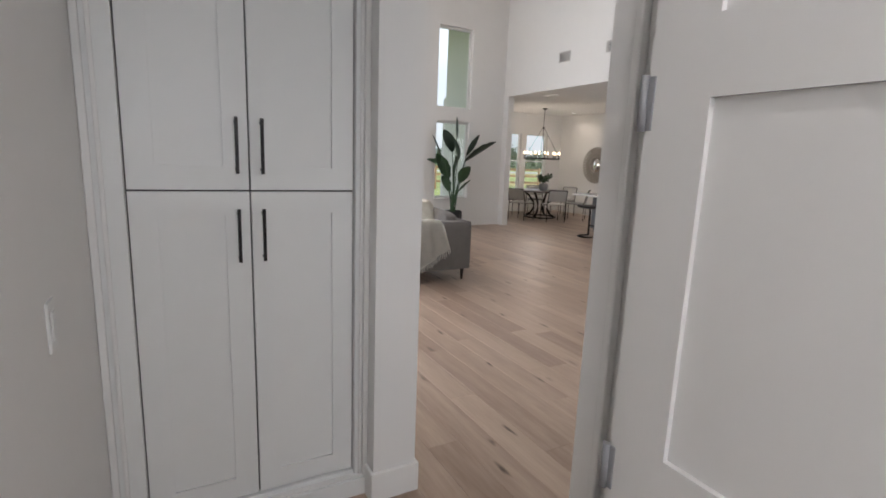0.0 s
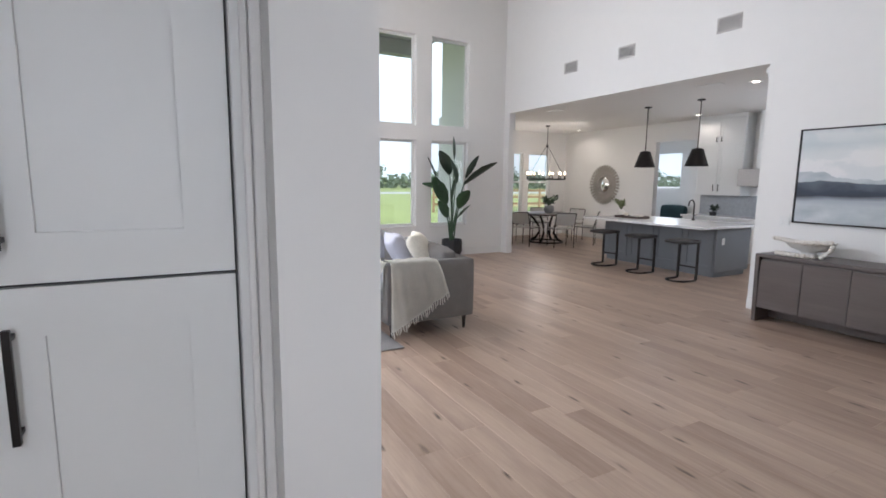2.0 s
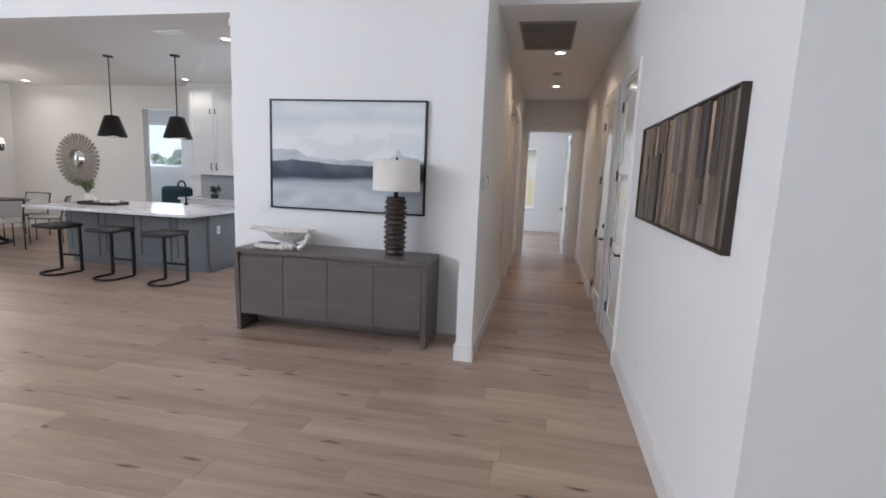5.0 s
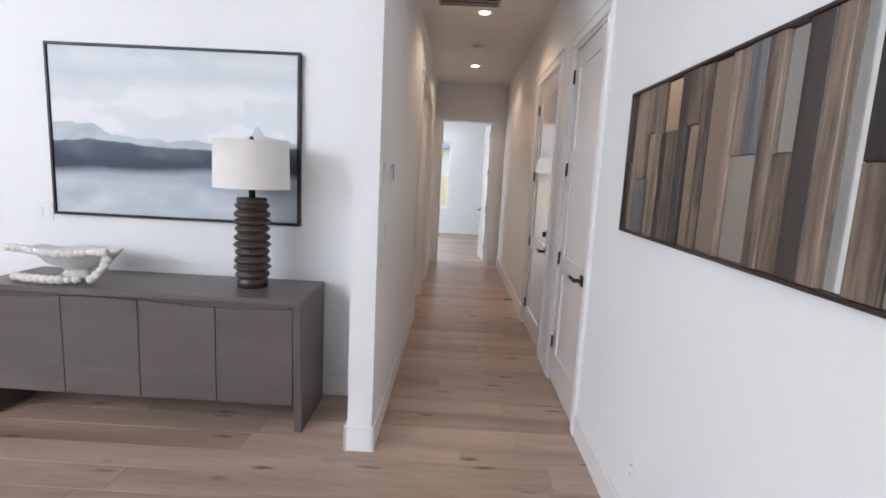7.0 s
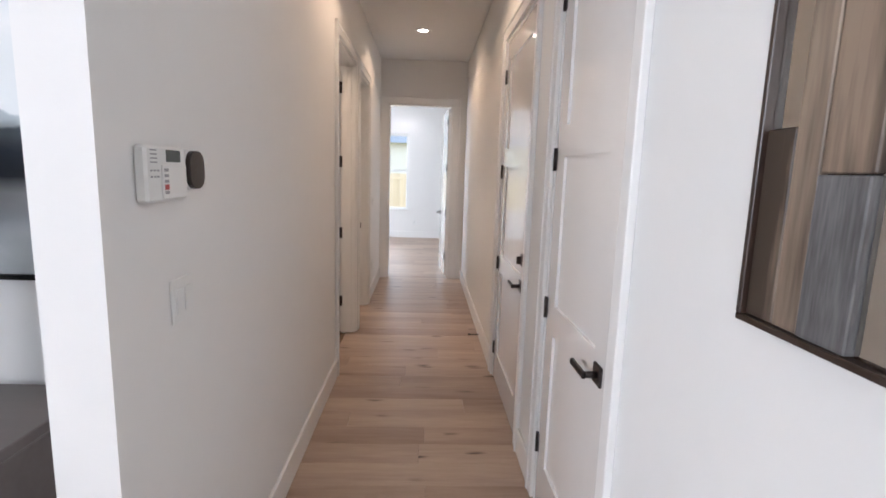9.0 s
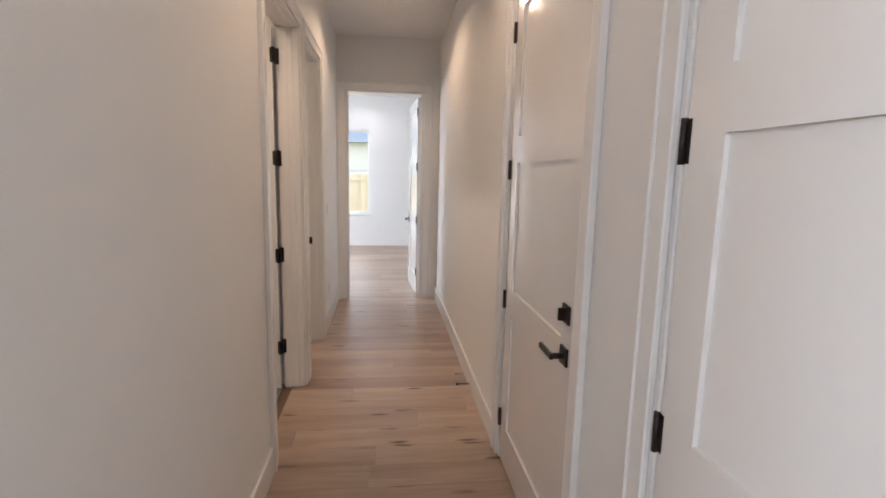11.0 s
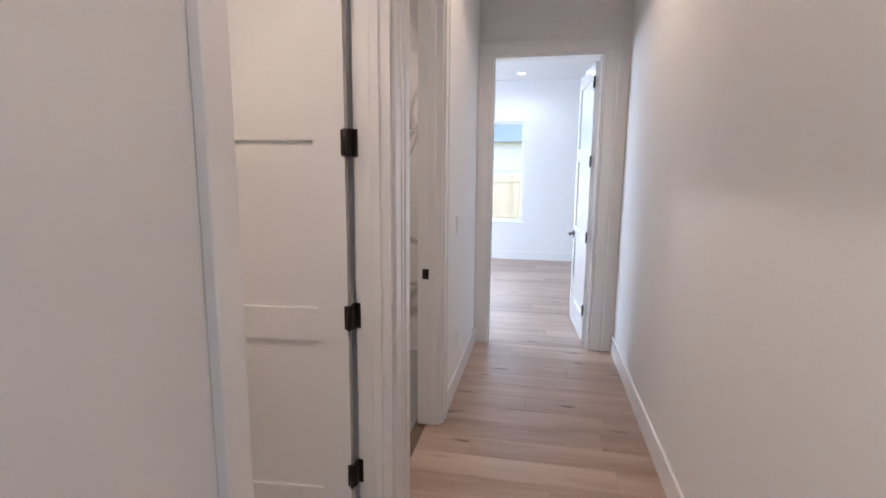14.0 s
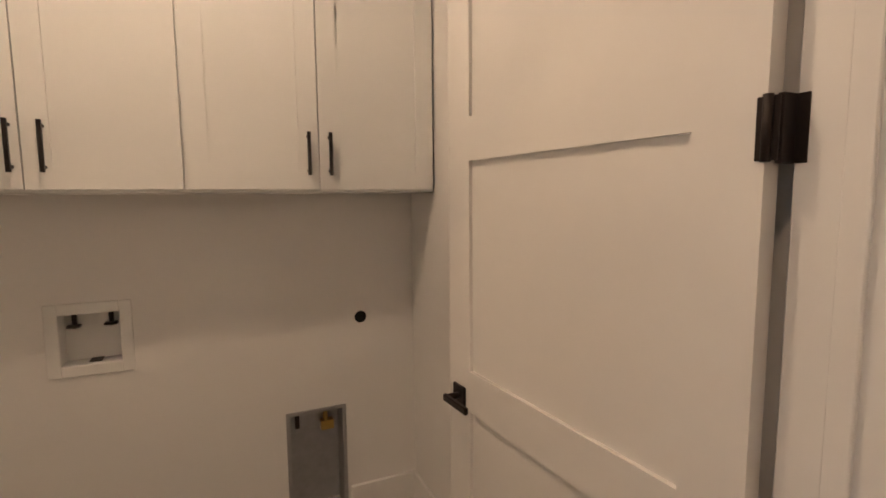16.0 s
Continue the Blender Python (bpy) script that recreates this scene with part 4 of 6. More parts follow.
def rounded_slab(w, h, t, r, m):
    bm = bmesh.new()
    pts = []
    for cx, cz, a0 in ((w / 2 - r, h / 2 - r, 0), (-w / 2 + r, h / 2 - r, 90), (-w / 2 + r, -h / 2 + r, 180), (w / 2 - r, -h / 2 + r, 270)):
        for k in range(9):
            a = radians(a0 + k * 90 / 8)
            pts.append((cx + r * math.cos(a), cz + r * math.sin(a)))
    layers = [(1.0, 0.0), (1.0, -t * 0.8), (0.96, -t)]
    rings = [[bm.verts.new(m @ Vector((x * s, y, z * s))) for x, z in pts] for s, y in layers]
    for a, b in zip(rings, rings[1:]):
        for i in range(len(pts)):
            j = (i + 1) % len(pts)
            bm.faces.new((a[i], a[j], b[j], b[i]))
    bm.faces.new(rings[-1])
    bm.faces.new(rings[0])
    return bm


th = empty("thermostat", (6.726, HL, 1.525))
tagged(th, "black rounded thermostat on a white backplate", "thermostat")
mesh_ob("backplate", rounded_slab(0.094, 0.108, 0.012, 0.035, Matrix.Identity(4)), M_PLASTIC, th)
mesh_ob("face", rounded_slab(0.086, 0.100, 0.012, 0.034, pose(0, -0.012, 0)), material("thermostat_face", (0.03, 0.022, 0.02), 0.25), th)

# door stop on the baseboard
ds = empty("door_stop", (9.83, HR + 0.016, 0.035))
tagged(ds, "small black spring door stop on the baseboard", "door stop")
tube("rod", [(0, 0, 0), (0, 0.085, 0)], 0.005, M_BLACK, ds)
tube("tip", [(0, 0.08, 0), (0, 0.10, 0)], 0.010, M_BLACK, ds)

# ---- built-in cabinets ----


def shaker_front(parent, x0, x1, z0, z1, y, mat, handle=None, hz=None, st=0.075, out=-1, axis="x"):
    """One shaker door in the plane y (facing -y), with its bar handle; axis 'y' swaps x and y to face -x."""
    bm = bmesh.new()
    t = 0.02

    def b(u0, u1, w0, w1, d0, d1, bev=0.0, mi=0):
        lo, hi = sorted((y + out * d0, y + out * d1))
        add_box(bm, (u0, lo, w0, u1, hi, w1) if axis == "x" else (lo, u0, w0, hi, u1, w1), bev, mi)
    b(x0, x0 + st, z0, z1, 0, t)
    b(x1 - st, x1, z0, z1, 0, t)
    b(x0 + st, x1 - st, z0, z0 + st, 0, t)
    b(x0 + st, x1 - st, z1 - st, z1, 0, t)
    b(x0 + st - 0.005, x1 - st + 0.005, z0 + st - 0.005, z1 - st + 0.005, 0.001, t - 0.011, 0)
    inv_p = Matrix.Translation(-parent.location)
    for v in bm.verts:
        v.co = inv_p @ v.co
    door = mesh_ob("door", bm, mat, parent)
    if handle is not None:
        bm = bmesh.new()
        h0, h1 = hz
        for d0, d1, w0, w1 in ((t + 0.022, t + 0.034, h0, h1), (t, t + 0.024, h0 + 0.012, h0 + 0.022), (t, t + 0.024, h1 - 0.022, h1 - 0.012)):
            lo, hi = sorted((y + out * d0, y + out * d1))
            u0, u1 = handle - 0.006, handle + 0.006
            add_box(bm, (u0, lo, w0, u1, hi, w1) if axis == "x" else (lo, u0, w0, hi, u1, w1), 0.001)
        for v in bm.verts:
            v.co = inv_p @ v.co
        tagged(mesh_ob("handle", bm, M_BLACK, door), "black bar handle")
    return door


lin = empty("linen_cabinet", (0.26, 2.2, 0))
tagged(lin, "tall white built-in cabinet with shaker doors and black handles", "cabinet", kind="structure")
inv = Matrix.Translation(-lin.location)
YC = 1.998
# carcass coloured dark grey to paint shade into the gaps between the doors
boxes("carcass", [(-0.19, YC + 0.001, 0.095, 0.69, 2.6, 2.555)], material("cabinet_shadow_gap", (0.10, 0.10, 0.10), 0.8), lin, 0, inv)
boxes("face_frame", [(-0.2585, 1.952, 0.085, -0.150, YC + 0.02, 2.56), (0.669, 1.952, 0.085, 0.724, YC + 0.02, 2.56), (-0.149, 1.962, 0.085, 0.668, YC + 0.02, 0.108), (-0.149, 1.962, 2.49, 0.668, YC + 0.02, 2.56), (-0.262, 1.915, 0.0, 0.715, 1.93, 0.085)], M_CAB, lin, 0.003, inv)
boxes("bead", [(0.702, 1.93, 0.085, 0.724, 1.951, 2.56), (0.686, 1.942, 0.085, 0.701, 1.9515, 2.56), (-0.2585, 1.93, 0.085, -0.235, 1.951, 2.56), (-0.22, 1.942, 0.085, -0.205, 1.9515, 2.56)], M_TRIM, lin, 0.003, inv)
for x0, x1, hx in ((-0.145, 0.2535, 0.212), (0.2605, 0.664, 0.302)):
    shaker_front(lin, x0, x1, 1.4065, 2.485, YC, M_CAB, hx, (1.468, 1.675), 0.088)
    shaker_front(lin, x0, x1, 0.112, 1.3995, YC, M_CAB, hx, (1.13, 1.335), 0.088)

lc = empty("laundry_cabinet", (9.06, 3.6, 1.535))
tagged(lc, "white upper laundry cabinets with shaker doors and black handles", "cabinet")
inv = Matrix.Translation(-lc.location)
boxes("body", [(8.125, 3.492, 1.535, 9.997, 3.769, 2.60)], M_CAB, lc, 0.001, inv)
for x0, x1, hx in ((8.14, 8.615, 8.592), (8.62, 9.055, 8.675), (9.065, 9.515, 9.478), (9.52, 9.985, 9.558)):
    shaker_front(lc, x0, x1, 1.548, 2.58, 3.491, M_CAB, hx, (1.60, 1.76), 0.072)

# washer supply box, dryer duct box, drain hole
wb = empty("washer_box", (8.69, 3.77, 0.99))
tagged(wb, "white recessed washer supply box with two valves", "supply box")
inv = Matrix.Translation(-wb.location)
boxes("flange", [(8.55, 3.762, 0.85, 8.592, 3.7695, 1.13), (8.788, 3.762, 0.85, 8.83, 3.7695, 1.13), (8.592, 3.762, 0.85, 8.788, 3.7695, 0.892), (8.592, 3.762, 1.088, 8.788, 3.7695, 1.13)], M_PLASTIC, wb, 0.002, inv)
boxes("tray", [(8.592, 3.85, 0.892, 8.788, 3.856, 1.088), (8.590, 3.77, 0.890, 8.592, 3.85, 1.09), (8.788, 3.77, 0.890, 8.79, 3.85, 1.09), (8.592, 3.77, 0.890, 8.788, 3.85, 0.892), (8.592, 3.77, 1.088, 8.788, 3.85, 1.09)], M_PLASTIC, wb, 0, inv)
for x in (8.632, 8.752):
    bm = bmesh.new()
    add_tube(bm, [(x - 8.69, 0.05, 0.098), (x - 8.69, 0.05, 0.035)], 0.009, 8)
    add_box(bm, (x - 8.69 - 0.022, 0.025, 0.040, x - 8.69 + 0.022, 0.055, 0.050), 0.002)
    mesh_ob("valve", bm, M_BRONZE, wb)
boxes("drain", [(8.675, 3.79, 0.893, 8.715, 3.84, 0.897)], M_BRONZE, wb, 0, inv)
db = empty("dryer_box", (9.52, 3.77, 0.04))
tagged(db, "recessed galvanised dryer duct box in the wall", "duct box")
inv = Matrix.Translation(-db.location)
boxes("flange", [(9.385, 3.763, 0.03, 9.402, 3.7695, 0.555), (9.638, 3.763, 0.03, 9.655, 3.7695, 0.555), (9.402, 3.763, 0.538, 9.638, 3.7695, 0.555)], M_GALV, db, 0.001, inv)
boxes("tray", [(9.40, 3.88, 0.04, 9.64, 3.885, 0.54), (9.40, 3.77, 0.04, 9.402, 3.88, 0.54), (9.638, 3.77, 0.04, 9.64, 3.88, 0.54), (9.402, 3.77, 0.538, 9.638, 3.88, 0.54)], M_GALV, db, 0, inv)
tube("gas_pipe", [(0.05, 0.06, 0.5), (0.05, 0.06, 0.45), (0.05, 0.04, 0.42)], 0.013, M_BRASS, db)
boxes("gas_valve", [(9.545, 3.80, 0.43, 9.605, 3.84, 0.475)], M_BRASS, db, 0.003, inv)
boxes("bracket", [(9.43, 3.82, 0.45, 9.45, 3.84, 0.53)], M_BRONZE, db, 0.003, inv)
hole = lathe("drain_hole", [(0.0, 0.001), (0.022, 0.0012), (0.026, 0.003), (0.028, 0.0)], M_VOID, m=pose(9.737, 3.7695, 0.962, 90, 0, 0))
tagged(hole, "round black pipe hole in the laundry wall", "pipe hole")

# ---- bath seen through its doorway ----
bt = empty("bath_tile", (11.6, 4.19, 0))
tagged(bt, "large marble wall tiles round the bathtub", "wall tile", kind="structure")
for i in range(4):
    for j in range(5):
        o = boxes("tile", [(0.001, -0.012, 0.001, 0.599, 0, 0.594)], M_MARBLE, bt, 0.001)
        o.location = (-1.48 + i * 0.6, 0, 0.04 + j * 0.6)
for i in range(4):
    for j in range(5):
        o = boxes("tile", [(-0.012, 0.001, 0.001, 0, 0.499, 0.594)], M_MARBLE, bt, 0.001)
        o.location = (0.5, -1.99 + i * 0.5, 0.04 + j * 0.6)
tub = empty("bathtub", (11.2, 3.75, 0.004))
tagged(tub, "white built-in bathtub with a flat apron", "bathtub")
boxes("apron", [(-1.07, -0.36, 0, 0.88, -0.32, 0.5)], M_PLASTIC, tub, 0.01)
boxes("rim", [(-1.07, -0.38, 0.5, 0.88, -0.25, 0.54), (-1.07, 0.33, 0.5, 0.88, 0.42, 0.54)], M_PLASTIC, tub, 0.01)
boxes("basin", [(-1.07, -0.30, 0.08, 0.88, 0.42, 0.12)], M_PLASTIC, tub, 0.01)
sh = empty("shower_head", (12.06, 3.75, 2.15))
tagged(sh, "chrome shower head on a bent arm", "shower head")
tube("arm", [(0.02, 0, 0), (-0.08, 0, 0.01), (-0.16, 0, -0.04)], 0.009, M_GALV, sh)
lathe("rose", [(0, 0), (0.05, -0.005), (0.055, -0.02), (0, -0.022)], M_GALV, parent=sh, m=pose(-0.17, 0, -0.045, 0, 25, 0))

# ---- picture wall: painting, console, lamp, bowl ----
art = empty("painting", (XW, 3.275, 1.15))
tagged(art, "framed watercolour landscape with dark blue hills, black frame", "painting")
boxes("canvas", [(-0.028, -0.785, 0.018, -0.006, 0.785, 1.057)], M_CANVAS, art)
boxes("frame", [(-0.036, -0.806, 0, 0, 0.806, 0.015), (-0.036, -0.806, 1.060, 0, 0.806, 1.075), (-0.036, -0.806, 0.015, 0, -0.791, 1.060), (-0.036, 0.791, 0.015, 0, 0.806, 1.060)], M_BLACK, art, 0.001)

con = empty("console_table", (6.72, 3.231, 0))
tagged(con, "long taupe sideboard with four doors and waterfall ends", "sideboard")
CX0, CX1, CY = -0.258, 0.245, 0.934
boxes("top", [(CX0, -CY, 0.765, CX1, CY, 0.80)], M_CONS, con, 0.003)
for s in (-1, 1):
    bm = bmesh.new()
    a, b = sorted((s * CY, s * (CY - 0.045)))
    add_box(bm, (CX0, a, 0.0, CX1, b, 0.7648), 0.003)
    for v in bm.verts:
        if v.co.z < 0.05:
            v.co.x += 0.03 if v.co.x < 0 else -0.01
    mesh_ob("end_panel", bm, M_CONS, con)
boxes("case", [(CX0 + 0.045, -CY + 0.046, 0.175, CX1, CY - 0.046, 0.7646)], M_CONS, con, 0.002)
boxes("foot_rail", [(0.05, -CY + 0.046, 0.02, 0.09, CY - 0.046, 0.11)], M_CONS, con, 0.002)


def wavy_front(y0, y1, z0, z1, seg=14):
    """A door with a softly curved upper edge that runs on along the four doors."""
    bm = bmesh.new()
    rows = []
    for x in (CX0 + 0.022, CX0 + 0.044):
        top, bot = [], []
        for i in range(seg + 1):
            y = y0 + (y1 - y0) * i / seg
            wave = 0.012 * math.sin(y * 4.4 + 0.6)
            top.append(bm.verts.new((x, y, z1 + wave)))
            bot.append(bm.verts.new((x, y, z0)))
        rows.append((top, bot))
    (t0, b0), (t1, b1) = rows
    for i in range(seg):
        bm.faces.new((b0[i], b0[i + 1], t0[i + 1], t0[i]))
        bm.faces.new((b1[i], t1[i], t1[i + 1], b1[i + 1]))
        bm.faces.new((t0[i], t0[i + 1], t1[i + 1], t1[i]))
        bm.faces.new((b0[i], b1[i], b1[i + 1], b0[i + 1]))
    bm.faces.new((b0[0], t0[0], t1[0], b1[0]))
    bm.faces.new((b0[-1], b1[-1], t1[-1], t0[-1]))
    return bm


dw = (2 * CY - 0.1) / 4
for i in range(4):
    y0 = -CY + 0.05 + i * dw
    mesh_ob("door", wavy_front(y0 + 0.003, y0 + dw - 0.003, 0.172, 0.737), M_CONS, con)

lamp = empty("table_lamp", (6.745, 2.68, 0.80))
tagged(lamp, "table lamp with dark ribbed wooden base and white drum shade", "lamp")
prof = [(0, 0), (0.088, 0.0), (0.09, 0.045)]
n_rib = 10
for i in range(n_rib):
    z = 0.05 + i * 0.046
    prof += [(0.082, z), (0.094 + 0.006 * ((i * 7) % 3 - 1), z + 0.009), (0.106 + 0.005 * ((i * 5) % 3 - 1), z + 0.022), (0.094, z + 0.037), (0.080, z + 0.044)]
prof += [(0.088, 0.515), (0.085, 0.535), (0.0, 0.536)]
lathe("base", prof, M_DARKWOOD, parent=lamp)
lathe("neck", [(0.0, 0.53), (0.019, 0.53), (0.019, 0.63), (0.006, 0.632), (0.006, 0.86), (0, 0.86)], M_BRONZE, parent=lamp, seg=16)
lathe("shade", [(0.216, 0.592), (0.210, 0.864), (0.207, 0.864), (0.213, 0.592), (0.216, 0.592)], M_LINEN, parent=lamp, seg=48)
lathe("spider", [(0.0, 0.848), (0.206, 0.850), (0.206, 0.853), (0, 0.855)], M_LINEN, parent=lamp)
lathe("finial", [(0.0, 0.855), (0.008, 0.861), (0.014, 0.877), (0.010, 0.890), (0.0, 0.895)], M_BRONZE, parent=lamp, seg=16)

bowl = empty("bowl", (6.73, 3.745, 0.80))
tagged(bowl, "rough white footed bowl with a wavy boat rim", "bowl")
bm = bmesh.new()
seg = 40
rings = []
for k, (r, z) in enumerate([(0.10, 0.0), (0.105, 0.02), (0.08, 0.04), (0.09, 0.055), (0.20, 0.085), (0.27, 0.135), (0.29, 0.162), (0.278, 0.165), (0.25, 0.14), (0.16, 0.09), (0.0, 0.08)]):
    ring = []
    for i in range(seg):
        a = 2 * math.pi * i / seg
        lift = 0.016 * math.cos(a) ** 4 * (1 if z > 0.1 else 0)
        ring.append(bm.verts.new((0.45 * r * math.sin(a) * (1.3 if z < 0.06 else 1), r * math.cos(a) * 0.92, z + lift + (0.006 * math.sin(5 * a) if z > 0.1 else 0))))
    rings.append(ring)
for a, b in zip(rings, rings[1:]):
    for i in range(seg):
        bm.faces.new((a[i], a[(i + 1) % seg], b[(i + 1) % seg], b[i]))
bm.faces.new(rings[0])
bmesh.ops.remove_doubles(bm, verts=bm.verts[:], dist=0.0004)
mesh_ob("dish", bm, M_CERAMIC, bowl, True)
beads = empty("bead_garland", (6.655, 3.745, 0.80))
tagged(beads, "garland of pale wooden beads draped over the bowl", "bead garland")
bead_me = None
rb = random.Random(3)
for i in range(34):
    u = i / 33
    if u < 0.55:
        s = u / 0.55
        p = (-0.075 + 0.02 * math.sin(s * 9), 0.29 - 0.56 * s, 0.178 - 0.022 * math.sin(s * math.pi) + 0.012)
    elif u < 0.7:
        s = (u - 0.55) / 0.15
        p = (-0.07 - 0.02 * s, -0.285 + 0.09 * s * s, 0.165 - 0.139 * s)
    else:
        s = (u - 0.7) / 0.3
        p = (-0.095 - 0.04 * math.sin(s * math.pi), -0.16 + 0.40 * s, 0.026)
    if bead_me is None:
        bm = bmesh.new()
        bmesh.ops.create_uvsphere(bm, u_segments=12, v_segments=8, radius=0.027)
        o = mesh_ob("bead", bm, M_BEAD, beads, True)
        bead_me = o.data
    else:
        o = new("bead", bead_me)
        o.parent = beads
    o.location = p
    k = rb.uniform(0.78, 1.05)
    o.scale = (k, k * 1.1, k)

# ---- reclaimed wood panel on the hall wall ----
wp = empty("wood_wall_art", (6.149, HR, 1.312))
tagged(wp, "long wall panel of mixed reclaimed wood and mirror strips, dark frame", "wall art")
AW, AH = 1.80, 0.617
boxes("frame", [(-AW, 0, 0, 0, 0.034, 0.011), (-AW, 0, AH - 0.011, 0, 0.034, AH), (-AW, 0, 0.011, -AW + 0.011, 0.034, AH - 0.011), (-0.011, 0, 0.011, 0, 0.034, AH - 0.011)], M_DARKWOOD, wp, 0.0015)
boxes("backing", [(-AW + 0.006, 0.001, 0.006, -0.006, 0.012, AH - 0.006)], M_VOID, wp)
# strips: the two ends measured from the far end of the panel, bottom and top in shares of the height, material
STRIPS = [(0.011, 0.074, 0, 0.50, 0), (0.011, 0.074, 0.50, 1, 3), (0.074, 0.127, 0, 1, 5), (0.127, 0.213, 0, 0.385, 6), (0.127, 0.213, 0.385, 1, 0),
          (0.213, 0.296, 0, 0.69, 3), (0.213, 0.296, 0.69, 1, 0), (0.296, 0.353, 0, 1, 5), (0.353, 0.407, 0, 0.68, 2), (0.407, 0.496, 0, 0.68, 0), (0.353, 0.496, 0.68, 1, 3),
          (0.496, 0.559, 0, 1, 2), (0.559, 0.639, 0, 0.69, 3), (0.559, 0.639, 0.69, 1, 0), (0.639, 0.700, 0, 1, 0), (0.700, 0.805, 0, 1, 3), (0.805, 0.846, 0, 1, 5),
          (0.846, 0.981, 0, 0.50, 4), (0.846, 0.905, 0.50, 1, 0), (0.905, 0.981, 0.50, 1, 6), (0.981, 1.045, 0, 1, 5), (1.045, 1.128, 0, 0.50, 0), (1.045, 1.128, 0.50, 1, 4),
          (1.128, 1.207, 0, 1, 2), (1.207, 1.262, 0, 1, 0), (1.262, 1.330, 0, 1, 4), (1.330, 1.425, 0, 0.45, 5), (1.330, 1.425, 0.45, 1, 2), (1.425, 1.520, 0, 0.27, 1),
          (1.425, 1.520, 0.27, 1, 4), (1.520, 1.600, 0, 0.48, 0), (1.520, 1.600, 0.48, 1, 2), (1.600, 1.680, 0, 1, 5), (1.680, 1.735, 0, 1, 2), (1.735, 1.789, 0, 1, 0)]
rw = random.Random(11)
for u0, u1, v0, v1, mi in STRIPS:
    bm = bmesh.new()
    z0, z1 = 0.0115 + v0 * (AH - 0.023), 0.0115 + v1 * (AH - 0.023)
    depth = 0.018 if mi in (3, 4) else 0.021 + rw.uniform(0, 0.010)
    add_box(bm, (-u1 + 0.0012, 0.012, z0 + 0.001, -u0 - 0.0012, depth, z1 - 0.001), 0.0 if mi in (3, 4) else 0.002)
    mesh_ob("strip", bm, WOODS[mi], wp)

# ---- sofa, cushions, throw, rug ----
rug = boxes("rug", [(-1.3, 5.06, 0.001, 2.41, 8.9, 0.014)], M_RUG, bevel=0.004)
tagged(rug, "large flat grey woven area rug", "rug")


def soft_box(name, b, mat, parent, r=0.04, puff=0.02, sub=6):
    """An upholstered block: rounded edges and slightly swollen faces."""
    x0, y0, z0, x1, y1, z1 = b
    c = Vector(((x0 + x1) / 2, (y0 + y1) / 2, (z0 + z1) / 2))
    hs = Vector(((x1 - x0) / 2, (y1 - y0) / 2, (z1 - z0) / 2))
    bm = bmesh.new()
    bmesh.ops.create_cube(bm, size=2.0)
    bmesh.ops.subdivide_edges(bm, edges=bm.edges[:], cuts=sub, use_grid_fill=True)
    for v in bm.verts:
        q = Vector([math.copysign(min(1, abs(a) ** 0.75), a) for a in v.co])
        core = Vector([max(-(h - r), min(h - r, a * h)) for a, h in zip(q, hs)])
        d = Vector([a * h for a, h in zip(q, hs)]) - core
        p = core + (d.normalized() * r if d.length > 1e-6 else Vector())
        u = [1 - a * a for a in v.co]
        for i in range(3):
            j, k = (i + 1) % 3, (i + 2) % 3
            if abs(v.co[i]) > 0.999:
                p[i] += math.copysign(puff * max(0, u[j]) * max(0, u[k]), v.co[i])
        v.co = c + p
    return mesh_ob(name, bm, mat, parent, True)


sofa = empty("sofa", (2.843, 6.765, 0.0))
tagged(sofa, "grey upholstered sofa with level arms and dark tapered legs", "sofa")
SX, SY = 0.50, 1.44
soft_box("base", (-SX, -SY, 0.15, SX, SY, 0.37), M_SOFA, sofa, 0.02, 0.0)
soft_box("arm", (-SX, -SY - 0.005, 0.17, SX, -SY + 0.125, 0.775), M_SOFA, sofa, 0.022, 0.004)
soft_box("arm", (-SX, SY - 0.125, 0.17, SX, SY + 0.005, 0.775), M_SOFA, sofa, 0.022, 0.004)
soft_box("back", (SX - 0.14, -SY + 0.12, 0.30, SX + 0.003, SY - 0.12, 0.778), M_SOFA, sofa, 0.022, 0.004)
for a, b in ((-SY + 0.13, 0.0), (0.0, SY - 0.13)):
    soft_box("seat_cushion", (-SX - 0.01, a + 0.003, 0.36, SX - 0.16, b - 0.003, 0.51), M_SEAT, sofa, 0.035, 0.02)
    soft_box("back_cushion", (SX - 0.34, a + 0.01, 0.50, SX - 0.13, b - 0.01, 0.86), M_SOFA, sofa, 0.06, 0.03)
for sx in (-1, 1):
    for sy in (-1, 1):
        lathe("leg", [(0.0, 0.0), (0.014, 0.0), (0.028, 0.17), (0.0, 0.17)], M_DARKWOOD, parent=sofa, m=Matrix.Translation((sx * (SX - 0.075), sy * (SY - 0.08), 0.014 if sx < 0 else 0.0)), seg=14)


